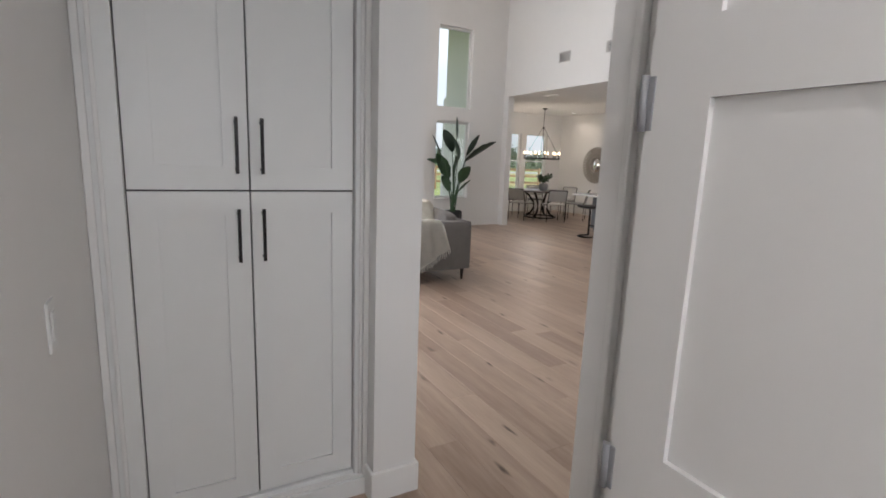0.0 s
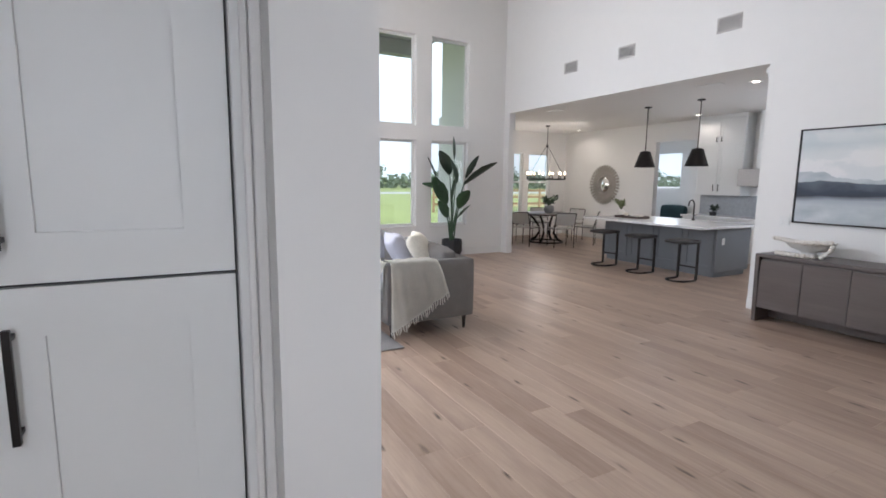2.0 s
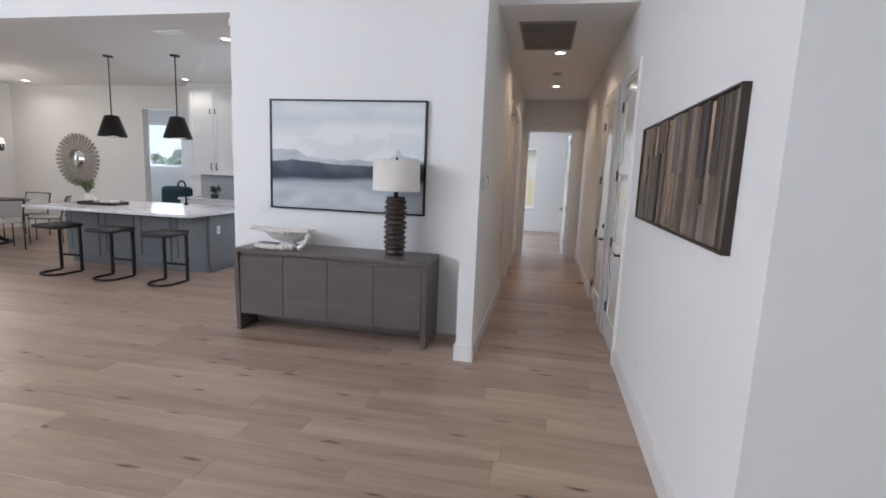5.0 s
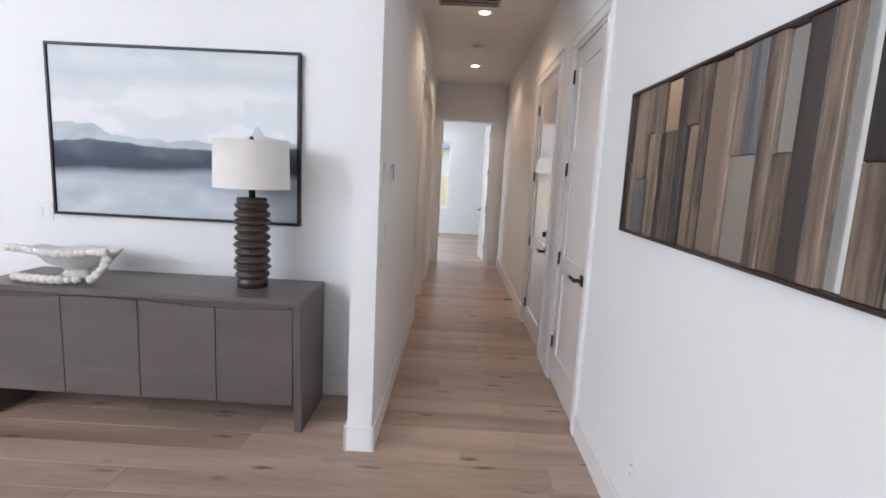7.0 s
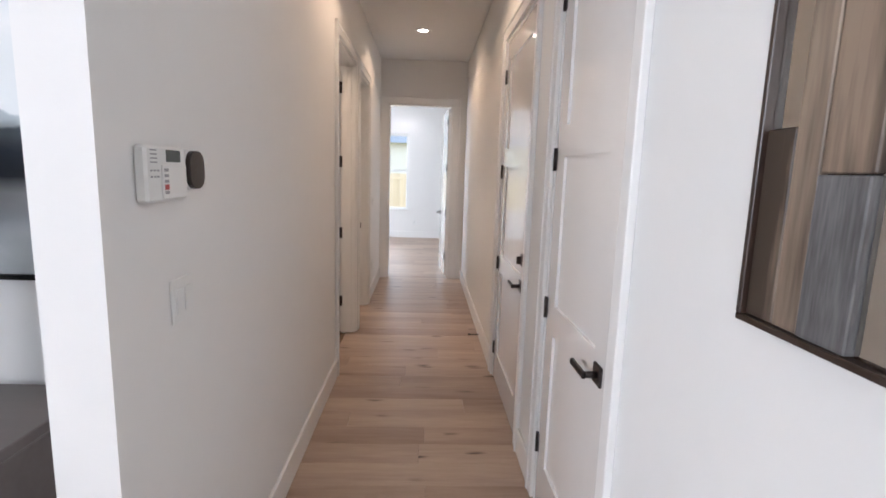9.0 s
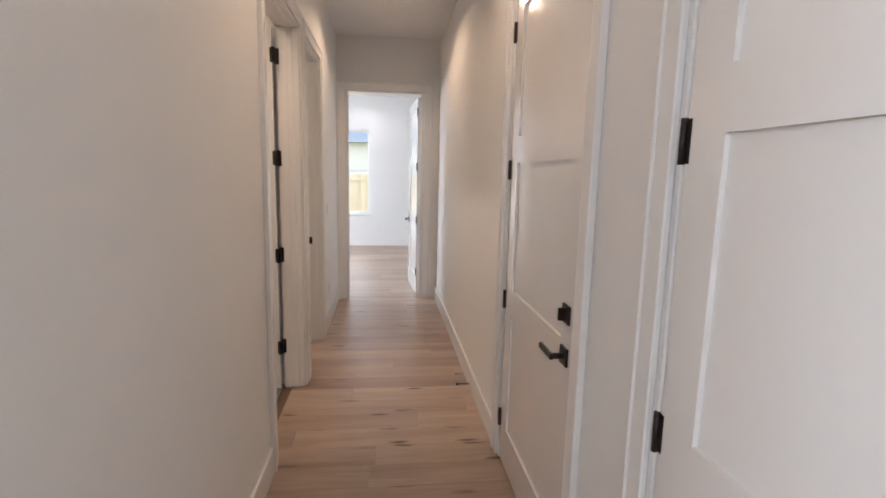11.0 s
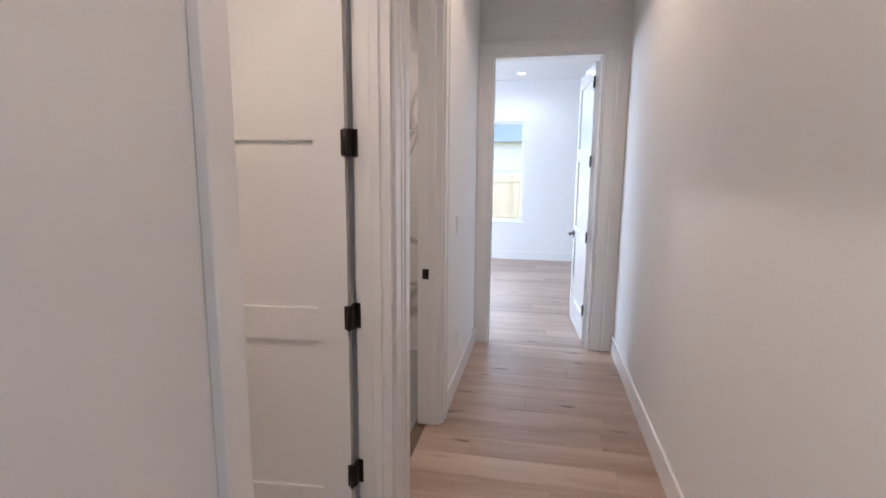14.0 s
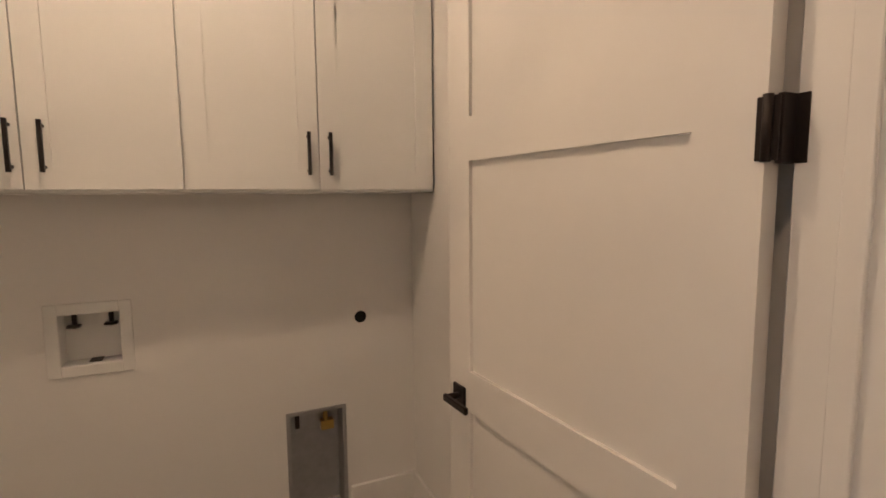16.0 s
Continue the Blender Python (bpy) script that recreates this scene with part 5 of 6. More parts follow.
def pillow(name, m, s, mat, label, thick=0.11):
    bm = bmesh.new()
    n = 14
    grid = {}
    for side in (1, -1):
        for i in range(n + 1):
            for j in range(n + 1):
                u, v = 2 * i / n - 1, 2 * j / n - 1
                edge = max(0.0, (1 - u ** 4) * (1 - v ** 4))
                pinch = 1 - 0.07 * (1 - u * u) * (abs(v) > 0.99) - 0.0
                x = s / 2 * u * (1 - 0.06 * (1 - v * v))
                y = s / 2 * v * (1 - 0.06 * (1 - u * u)) * pinch
                z = side * thick * edge ** 0.5 * (1 + 0.12 * math.sin(3 * u + 2 * v))
                grid[side, i, j] = bm.verts.new((x, y, z))
        for i in range(n):
            for j in range(n):
                bm.faces.new((grid[side, i, j], grid[side, i + 1, j], grid[side, i + 1, j + 1], grid[side, i, j + 1]))
    bmesh.ops.remove_doubles(bm, verts=bm.verts[:], dist=0.0005)
    o = mesh_ob(name, bm, mat, None, True)
    o.matrix_world = m
    return tagged(o, label, "pillow", "sofa pillows")


pillow("pillow", pose(2.98, 5.90, 0.80, 62, 0, 62), 0.46, M_CREAM, "cream patterned throw pillow leaning on the sofa")
pillow("pillow", pose(2.93, 6.38, 0.75, 58, 0, 84), 0.46, M_LILAC, "pale blue-grey throw pillow on the sofa")
pillow("pillow", pose(2.90, 7.22, 0.76, 60, 0, 100), 0.48, M_LILAC, "pale grey throw pillow on the sofa")
pillow("pillow", pose(2.85, 7.68, 0.76, 60, 0, 120), 0.48, M_CREAM, "cream striped throw pillow on the sofa")
pillow("pillow", pose(2.72, 7.32, 0.68, 48, 10, 100), 0.36, M_TAN, "tan leather lumbar pillow on the sofa", 0.09)


def throw_blanket():
    """A knit blanket laid over the near arm: one sheet that drops over the outer and the front side, with a fringe."""
    root = empty("throw_blanket", (2.68, 5.345, 0.77))
    tagged(root, "cream knitted throw with fringe draped over the sofa arm", "throw")
    bm = bmesh.new()
    n, mm = 26, 34
    grid = []
    for i in range(n + 1):
        u = i / n
        col = []
        for j in range(mm + 1):
            s = j / mm
            x = -0.315 + 0.50 * u + (0.19 * (s - 0.3) * u if s > 0.3 else 0)
            fold = 0.013 * math.sin(u * 17 + 1.5 * s) + 0.008 * math.sin(u * 31 - 3 * s)
            if s < 0.16:
                k = s / 0.16
                y, z = 0.20 - 0.10 * k, -0.06 + 0.09 * min(1, k * 1.2)
            elif s < 0.36:
                k = (s - 0.16) / 0.20
                y, z = 0.10 - 0.135 * k, 0.022 + 0.006 * math.sin(k * 3.1)
            else:
                k = (s - 0.36) / 0.64
                drop = 0.70 + 0.02 * math.sin(u * 3.0) - 0.36 * u
                y, z = -0.040 - 0.025 * math.sin(min(1, k * 3) * 1.57) + fold * min(1, k * 2) - 0.012, 0.020 - drop * k
            col.append(bm.verts.new((x, y, z + 0.004 * math.sin(u * 23 + s * 9))))
        grid.append(col)
    for i in range(n):
        for j in range(mm):
            bm.faces.new((grid[i][j], grid[i + 1][j], grid[i + 1][j + 1], grid[i][j + 1]))
    r = bmesh.ops.solidify(bm, geom=bm.faces[:], thickness=0.009)
    ends = [grid[i][mm].co.copy() for i in range(n + 1)]
    sides = [grid[n][j].co.copy() for j in range(14, mm + 1, 1)]
    mesh_ob("cloth", bm, M_THROW, root, True)
    # the front fall, over the arm's front edge towards the seat
    bm = bmesh.new()
    grid = []
    for i in range(15):
        u = i / 14
        col = []
        for j in range(23):
            k = j / 22
            x = -0.352 - 0.045 * min(1, k * 3) - 0.06 * k + 0.018 * math.sin(u * 12 + 2 * k)
            y = -0.03 + 0.30 * u + 0.22 * k + 0.012 * math.sin(k * 9)
            z = 0.028 - 0.60 * k * (1 - 0.12 * math.sin(u * 4)) + 0.005 * math.sin(u * 20)
            col.append(bm.verts.new((x, y, z)))
        grid.append(col)
    for i in range(14):
        for j in range(22):
            bm.faces.new((grid[i][j], grid[i + 1][j], grid[i + 1][j + 1], grid[i][j + 1]))
    bmesh.ops.solidify(bm, geom=bm.faces[:], thickness=0.009)
    front = [grid[i][22].co.copy() for i in range(15)]
    mesh_ob("front_fall", bm, M_THROW, root, True)
    bm = bmesh.new()
    rf = random.Random(5)
    for p in ends[::1] + sides[::1] + front[::2]:
        q = p + Vector((rf.uniform(-0.012, 0.016), rf.uniform(-0.012, 0.004), -0.055 + rf.uniform(-0.02, 0.01)))
        add_tube(bm, [p, (p + q) / 2 + Vector((rf.uniform(-0.006, 0.006), 0, 0)), q], [0.006, 0.0055, 0.003], 5)
    tagged(mesh_ob("fringe", bm, M_THROW, root), kind="stuff")


throw_blanket()

# ---- potted plant ----


def big_leaf(bm, base, tip, width, droop, mat, roll=0.0, seg=12):
    """A paddle leaf from base to tip with a folded midrib, wavy rim and a little droop."""
    base, tip = Vector(base), Vector(tip)
    d = tip - base
    length = d.length
    d.normalize()
    side = d.cross(Vector((0, 0, 1)))
    if side.length < 0.1:
        side = Vector((1, 0, 0))
    side.normalize()
    up = side.cross(d)
    side = (math.cos(roll) * side + math.sin(roll) * up).normalized()
    up = side.cross(d)
    rows = []
    for i in range(seg + 1):
        t = i / seg
        c = base + d * (length * t) - Vector((0, 0, droop * t * t))
        w = width / 2 * math.sin(math.pi * min(1, t * 0.93 + 0.05)) ** 0.75
        w *= 1 + 0.06 * math.sin(t * 23)
        rows.append([bm.verts.new(c - side * w + up * w * 0.30), bm.verts.new(c - side * w * 0.5 + up * w * 0.10), bm.verts.new(c), bm.verts.new(c + side * w * 0.5 + up * w * 0.10), bm.verts.new(c + side * w + up * w * 0.30)])
    for a, b in zip(rows, rows[1:]):
        for k in range(4):
            f = bm.faces.new((a[k], a[k + 1], b[k + 1], b[k]))
            f.material_index, f.smooth = mat, True


def potted_plant():
    root = empty("potted_plant", (5.53, 9.70, 0))
    tagged(root, "tall bird-of-paradise plant in a faceted black pot", "plant")
    bm = bmesh.new()
    add_lathe(bm, [(0, 0), (0.15, 0.0), (0.215, 0.16), (0.205, 0.40), (0.19, 0.40), (0.195, 0.30), (0.0, 0.30)], 10)
    for f in bm.faces:
        f.smooth = False
    mesh_ob("pot", bm, M_POT, root)
    lathe("soil", [(0, 0.35), (0.196, 0.345)], M_SOIL, parent=root, seg=20)
    # tip offsets of the blades: where the stem ends, where the blade ends, width, droop, darkness
    R, U = Vector((0.96, -0.40, 0)), Vector((0, 0, 1.06))
    blades = [((-0.06, 1.62), (-0.27, 2.08), 0.26, 0.02, 1), ((0.06, 1.45), (-0.05, 1.88), 0.30, -0.02, 1), ((0.22, 1.42), (0.88, 1.90), 0.24, 0.05, 1),
              ((-0.30, 1.50), (-0.50, 1.95), 0.10, 0.0, 1), ((0.25, 1.55), (0.50, 1.98), 0.12, 0.0, 1), ((-0.12, 1.05), (-0.40, 1.52), 0.30, -0.05, 0),
              ((0.12, 0.98), (0.33, 1.34), 0.26, 0.02, 0), ((0.10, 0.78), (0.36, 1.02), 0.14, -0.02, 0), ((-0.10, 0.80), (-0.28, 1.16), 0.22, 0.05, 0),
              ((0.0, 1.10), (0.10, 1.62), 0.24, 0.0, 0), ((0.02, 1.9), (0.0, 2.32), 0.06, 0.0, 1), ((-0.20, 1.35), (-0.60, 1.47), 0.10, 0.03, 0)]
    rp = random.Random(9)
    for k, (s, e, w, droop, dark) in enumerate(blades):
        off = Vector((0.15, 0.3, 0)) * rp.uniform(-0.25, 0.25)
        b0 = Vector((rp.uniform(-0.05, 0.05), rp.uniform(-0.05, 0.05), 0.34))
        p1 = R * s[0] + U * s[1] + off
        p2 = R * e[0] + U * e[1] + off * 1.6
        mid = b0.lerp(p1, 0.5) - R * s[0] * 0.22
        bm = bmesh.new()
        pts = [b0.lerp(mid, t).lerp(mid.lerp(p1, t), t) for t in [i / 8 for i in range(9)]]
        add_tube(bm, pts, [0.018 - 0.0013 * i for i in range(9)], 7)
        mesh_ob("stem", bm, M_LEAF, root)
        bm = bmesh.new()
        big_leaf(bm, p1, p2, w * 1.2, droop, 0, rp.uniform(0.2, 1.1))
        mesh_ob("leaf", bm, M_LEAF2 if dark else M_LEAF, root)


potted_plant()

# ---- chandeliers and pendants ----


def chandelier(name, at, top, radius, bulbs, label, watts, dark=M_BLACK):
    x, y, z = at
    root = empty(name, at)
    tagged(root, label, "chandelier")
    n = 48
    bm = bmesh.new()
    prof = [(radius - 0.006, -0.018), (radius + 0.006, -0.018), (radius + 0.006, 0.018), (radius - 0.006, 0.018), (radius - 0.006, -0.018)]
    add_lathe(bm, prof, n)
    mesh_ob("ring", bm, dark, root)
    hub = 0.62 * (top - z) if top - z < 1.6 else 0.85
    bm = bmesh.new()
    for k in range(4):
        a = radians(45 + 90 * k)
        add_tube(bm, [(radius * math.cos(a), radius * math.sin(a), 0.0), (0.02 * math.cos(a), 0.02 * math.sin(a), hub)], 0.006, 6)
    add_tube(bm, [(0, 0, hub - 0.05), (0, 0, top - z)], 0.008, 8)
    mesh_ob("rods", bm, dark, root)
    lathe("canopy", [(0, 0), (0.065, 0), (0.06, -0.025), (0, -0.027)], dark, parent=root, m=Matrix.Translation((0, 0, top - z)))
    lathe("hub", [(0, -0.03), (0.03, -0.03), (0.03, 0.03), (0, 0.03)], dark, parent=root, m=Matrix.Translation((0, 0, hub)))
    for k in range(bulbs):
        a = 2 * math.pi * k / bulbs
        px, py = radius * math.cos(a), radius * math.sin(a)
        lathe("candle", [(0, 0.0), (0.022, 0.0), (0.024, 0.012), (0.012, 0.016), (0.012, 0.10), (0, 0.10)], dark, parent=root, m=Matrix.Translation((px, py, 0.018)), seg=12)
        lathe("bulb", [(0, 0.0), (0.010, 0.0), (0.017, 0.03), (0.012, 0.06), (0.003, 0.085), (0, 0.088)], M_BULB, parent=root, m=Matrix.Translation((px, py, 0.118)), seg=12)
    lamp_point(name + "_lamp", (x, y, z + 0.22), watts, SOFT, 0.25)


chandelier("dining_chandelier", (9.25, 11.25, 1.66), H1, 0.50, 12, "black ring chandelier with candle bulbs over the dining table", 48)
chandelier("living_chandelier", (1.95, 7.0, 3.28), H2, 0.78, 16, "large black ring chandelier with candle bulbs", 120)
for y in (7.69, 6.58):
    p = empty("pendant_lamp", (8.73, y, 1.90))
    tagged(p, "black cone pendant lamp over the kitchen island", "pendant lamp", "island pendants")
    lathe("shade", [(0.195, 0.0), (0.095, 0.30), (0.03, 0.315), (0.0, 0.316), (0, 0.312), (0.028, 0.31), (0.092, 0.296), (0.192, 0.0), (0.195, 0.0)], M_BLACK, parent=p, seg=40)
    lathe("diffuser", [(0, 0.012), (0.186, 0.012), (0.186, 0.016), (0, 0.018)], M_PENDANTGLOW, parent=p)
    tube("rod", [(0, 0, 0.31), (0, 0, H1 - 1.90)], 0.009, M_BLACK, p)
    lathe("canopy", [(0, 0), (0.065, 0.0), (0.065, -0.02), (0, -0.022)], M_BLACK, parent=p, m=Matrix.Translation((0, 0, H1 - 1.90)))
    lamp_down("pendant_light", (8.73, y, 1.90), 18, SOFT, 120)

# ---- kitchen ----
isl = empty("kitchen_island", (8.95, 7.2, 0))
tagged(isl, "grey kitchen island with a thick white quartz top", "kitchen island")
inv = Matrix.Translation(-isl.location)
boxes("body", [(8.53, 5.96, 0.09, 9.5, 8.42, 0.852), (8.58, 6.0, 0.0, 9.45, 8.38, 0.09)], M_ISLAND, isl, 0.003, inv)
boxes("worktop", [(7.98, 5.86, 0.852, 9.56, 8.52, 0.892)], M_QUARTZ, isl, 0.003, inv)
for i in range(4):
    y0 = 5.97 + i * 0.61
    bs = [(8.512, y0 + 0.02, 0.12, 8.5295, y0 + 0.10, 0.835), (8.512, y0 + 0.51, 0.12, 8.5295, y0 + 0.59, 0.835), (8.513, y0 + 0.10, 0.12, 8.5295, y0 + 0.51, 0.20), (8.513, y0 + 0.10, 0.755, 8.5295, y0 + 0.51, 0.835)]
    boxes("front_panel", bs, M_ISLAND, isl, 0.001, inv)
op = wall_plate("wall_outlet", pose(8.72, 5.96, 0.62, 0, 0, 180), "white outlet on the island end panel", 1, True)
fa = empty("faucet", (9.30, 6.95, 0.892))
tagged(fa, "tall black gooseneck kitchen faucet", "faucet")
tube("spout", [(0, 0, 0), (0, 0, 0.30), (-0.02, 0, 0.36), (-0.08, 0, 0.39), (-0.15, 0, 0.36), (-0.17, 0, 0.28)], 0.013, M_BLACK, fa, 10)
tube("lever", [(0, 0, 0.08), (0, -0.06, 0.11)], 0.007, M_BLACK, fa)
lathe("foot", [(0, 0), (0.028, 0), (0.026, 0.03), (0.016, 0.04), (0, 0.04)], M_BLACK, parent=fa, seg=20)


def stool(y):
    s = empty("bar_stool", (7.86, y, 0))
    tagged(s, "black cantilever counter stool with padded seat", "bar stool", "stools at the island")
    soft_box("seat", (-0.22, -0.20, 0.625, 0.20, 0.20, 0.685), material_seat, s, 0.025, 0.008, 5)
    for sy in (-0.17, 0.17):
        boxes("upright", [(0.14, sy - 0.018, 0.02, 0.17, sy + 0.018, 0.625)], M_BLACK, s, 0.003)
    pts = [(0.155, -0.17, 0.016), (-0.10, -0.17, 0.016)] + [(-0.10 - 0.14 * math.sin(radians(a)), -0.17 * math.cos(radians(a)), 0.016) for a in range(15, 180, 15)] + [(-0.10, 0.17, 0.016), (0.155, 0.17, 0.016)]
    tube("floor_loop", pts, 0.015, M_BLACK, s)
    boxes("foot_bar", [(0.135, -0.155, 0.215, 0.165, 0.155, 0.24)], M_BLACK, s, 0.003)
    return s


material_seat = material("black_leather", (0.02, 0.018, 0.018), 0.45, spread=0.2, scale=14, bump=0.15, bump_scale=120)
for y in (7.78, 6.93, 6.10):
    stool(y)

# tray, vase and books on the island
vs = empty("vase", (8.75, 8.22, 0.892))
tagged(vs, "white vase with leafy green sprigs on the island", "vase")
lathe("body", [(0, 0), (0.05, 0), (0.075, 0.06), (0.06, 0.13), (0.04, 0.15), (0.036, 0.15), (0.0, 0.10)], M_CERAMIC, parent=vs)
rv = random.Random(4)


def sprigs(parent, z0, count, spread, height, leaf, mat):
    bm = bmesh.new()
    for k in range(count):
        a, rr = rv.uniform(0, 6.28), rv.uniform(0.3, 1) * spread
        tip = Vector((rr * math.cos(a), rr * math.sin(a), z0 + height * rv.uniform(0.55, 1)))
        b0 = Vector((0, 0, z0))
        add_tube(bm, [b0, b0.lerp(tip, 0.5) + Vector((0, 0, height * 0.12)), tip], 0.003, 5)
        for i in range(7):
            t = 0.3 + 0.1 * i
            p = b0.lerp(tip, t) + Vector((0, 0, height * 0.12 * (1 - abs(2 * t - 1))))
            q = p + Vector((rv.uniform(-1, 1), rv.uniform(-1, 1), rv.uniform(0, 1))).normalized() * leaf
            big_leaf(bm, p, q, leaf * 0.45, 0.0, 0, rv.uniform(-1, 1), 4)
    return tagged(mesh_ob("foliage", bm, mat, parent), kind="stuff")


sprigs(vs, 0.12, 12, 0.17, 0.24, 0.075, material("sprig_green", (0.12, 0.14, 0.06), 0.6, spread=0.4))
tr = empty("tray", (8.65, 7.85, 0.892))
tagged(tr, "dark wooden tray on the island", "tray")
boxes("base", [(-0.16, -0.30, 0.0, 0.16, 0.30, 0.015)], M_DARKWOOD, tr, 0.002)
boxes("rim", [(-0.16, -0.30, 0.015, -0.148, 0.30, 0.045), (0.148, -0.30, 0.015, 0.16, 0.30, 0.045), (-0.148, -0.30, 0.015, 0.148, -0.288, 0.045), (-0.148, 0.288, 0.015, 0.148, 0.30, 0.045)], M_DARKWOOD, tr, 0.002)
bk = boxes("book_stack", [(8.55, 7.62, 0.907, 8.74, 7.84, 0.935), (8.56, 7.63, 0.9355, 8.73, 7.83, 0.96)], M_CERAMIC, bevel=0.003)
tagged(bk, "small stack of pale books on the tray", "book stack")
cd = lathe("candle_jar", [(0, 0), (0.035, 0), (0.036, 0.08), (0.032, 0.08), (0, 0.06)], M_CREAM, (8.66, 8.0, 0.907), 20)
tagged(cd, "small cream candle jar on the tray", "candle")

kb = empty("kitchen_base_cabinets", (10.87, 5.6, 0))
tagged(kb, "white kitchen base cabinets under a quartz counter", "cabinet")
inv = Matrix.Translation(-kb.location)
boxes("body", [(10.60, 4.45, 0.1, 11.195, 8.12, 0.87), (10.66, 4.45, 0.0, 11.195, 8.12, 0.1)], M_CAB, kb, 0.002, inv)
boxes("counter", [(10.56, 4.45, 0.87, 11.195, 8.15, 0.91)], M_QUARTZ, kb, 0.003, inv)
ku = empty("kitchen_upper_cabinets", (11.02, 7.0, 1.35))
tagged(ku, "tall white shaker upper cabinets with black handles", "cabinet")
inv = Matrix.Translation(-ku.location)
boxes("body", [(10.872, 7.02, 1.35, 11.195, 8.08, 2.97)], M_CAB, ku, 0.002, inv)
for y0, y1, hy in ((7.03, 7.55, 7.50), (7.56, 8.07, 7.61)):
    shaker_front(ku, y0, y1, 1.36, 2.42, 10.871, M_CAB, hy, (1.44, 1.58), 0.06, -1, "y")
    shaker_front(ku, y0, y1, 2.43, 2.93, 10.871, M_CAB, hy, (2.48, 2.58), 0.06, -1, "y")
boxes("crown", [(10.84, 7.0, 2.97, 11.195, 8.10, 3.045)], M_CAB, ku, 0.01, inv)
hd = empty("range_hood", (10.95, 6.5, 1.55))
tagged(hd, "grey range hood beside the upper cabinets", "range hood")
boxes("canopy", [(-0.28, -0.5, 0.0, 0.24, 0.5, 0.35)], M_GRILLE, hd, 0.01)
boxes("chimney", [(-0.10, -0.25, 0.35, 0.24, 0.25, 1.495)], M_CAB, hd, 0.004)
bs_ = boxes("backsplash", [(11.185, 4.45, 0.91, 11.197, 8.12, 1.35)], M_SPLASH)
tagged(bs_, "glossy grey stone backsplash", "backsplash", kind="structure")
kp2 = empty("counter_plant", (10.82, 7.55, 0.91))
tagged(kp2, "small dark potted plant on the kitchen counter", "plant")
lathe("pot", [(0, 0), (0.06, 0), (0.08, 0.08), (0.07, 0.08), (0, 0.06)], M_POT, parent=kp2)
sprigs(kp2, 0.06, 12, 0.16, 0.14, 0.08, M_LEAF2)
# crown and side panel of the tall unit just inside the opening
tu = empty("tall_cabinet", (7.45, 4.3, 0))
tagged(tu, "white tall cabinet with crown moulding inside the kitchen", "cabinet")
boxes("side", [(-0.28, 0.225, 0, 0.34, 0.295, 2.93)], M_CAB, tu, 0.003)
boxes("crown", [(-0.28, 0.225, 2.93, 0.36, 0.325, 2.969), (-0.28, 0.225, 2.97, 0.38, 0.35, 3.045)], M_CAB, tu, 0.008)

# ---- dining corner ----
TX, TY = 9.25, 11.15
tb = empty("dining_table", (TX, TY, 0))
tagged(tb, "round dark dining table on curved metal legs", "dining table")
lathe("top", [(0, 0.735), (0.72, 0.735), (0.75, 0.748), (0.75, 0.765), (0.745, 0.77), (0, 0.77)], M_DARKWOOD, parent=tb, seg=56)
for k in range(4):
    a = radians(30 + 90 * k)
    bm = bmesh.new()
    pts = [(0.52, 0.73), (0.36, 0.60), (0.22, 0.42), (0.20, 0.25), (0.30, 0.10), (0.42, 0.03)]
    add_tube(bm, [(r * math.cos(a), r * math.sin(a), z) for r, z in pts], 0.032, 8)
    mesh_ob("leg", bm, M_BLACK, tb)
lathe("foot_ring", [(0.40, 0.0), (0.46, 0.0), (0.46, 0.03), (0.40, 0.03), (0.40, 0.0)], M_BLACK, parent=tb, seg=40)
vt = empty("table_plant", (TX + 0.02, TY - 0.05, 0.77))
tagged(vt, "leafy plant in a grey pot on the dining table", "plant")
lathe("pot", [(0, 0), (0.09, 0), (0.14, 0.09), (0.12, 0.19), (0.09, 0.20), (0.0, 0.16)], M_GREYPL, parent=vt)
sprigs(vt, 0.17, 16, 0.26, 0.26, 0.11, M_LEAF)


def chair(at, yaw):
    c = empty("dining_chair")
    tagged(c, "slim black metal dining chair with light grey sling", "dining chair", "chairs round the dining table")
    w, dp = 0.25, 0.24
    for sx in (-1, 1):
        tube("side_frame", [(sx * w, dp, 0.0), (sx * w, dp, 0.46), (sx * w, -dp, 0.44), (sx * w, -dp, 0.0)], 0.0105, M_BLACK, c)
        tube("back_post", [(sx * w, -dp + 0.02, 0.44), (sx * w, -dp - 0.09, 0.84)], 0.0105, M_BLACK, c)
    tube("back_rail", [(-w, -dp - 0.09, 0.84), (w, -dp - 0.09, 0.84)], 0.0105, M_BLACK, c)
    tube("front_rail", [(-w, dp, 0.44), (w, dp, 0.44)], 0.0105, M_BLACK, c)
    soft_box("seat", (-w + 0.012, -dp, 0.445, w - 0.012, dp, 0.478), M_CHAIRCLOTH, c, 0.014, 0.003, 4)
    bm = bmesh.new()
    add_box(bm, (-w + 0.012, -0.010, 0.10, w - 0.012, 0.010, 0.385), 0.006, 0, pose(0, -dp + 0.015, 0.455, 15.5, 0, 0))
    mesh_ob("back", bm, M_CHAIRCLOTH, c)
    c.matrix_world = pose(at[0], at[1], 0, 0, 0, yaw)
    return c


for ang in (200, 250, 310, 10, 60, 120):
    a = radians(ang)
    chair((TX + 1.0 * math.cos(a), TY + 1.0 * math.sin(a)), ang + 90)

# sunburst mirror
mi = empty("sunburst_mirror", (11.19, 11.05, 1.53))
tagged(mi, "round mirror in a silvery carved sunburst frame", "mirror")
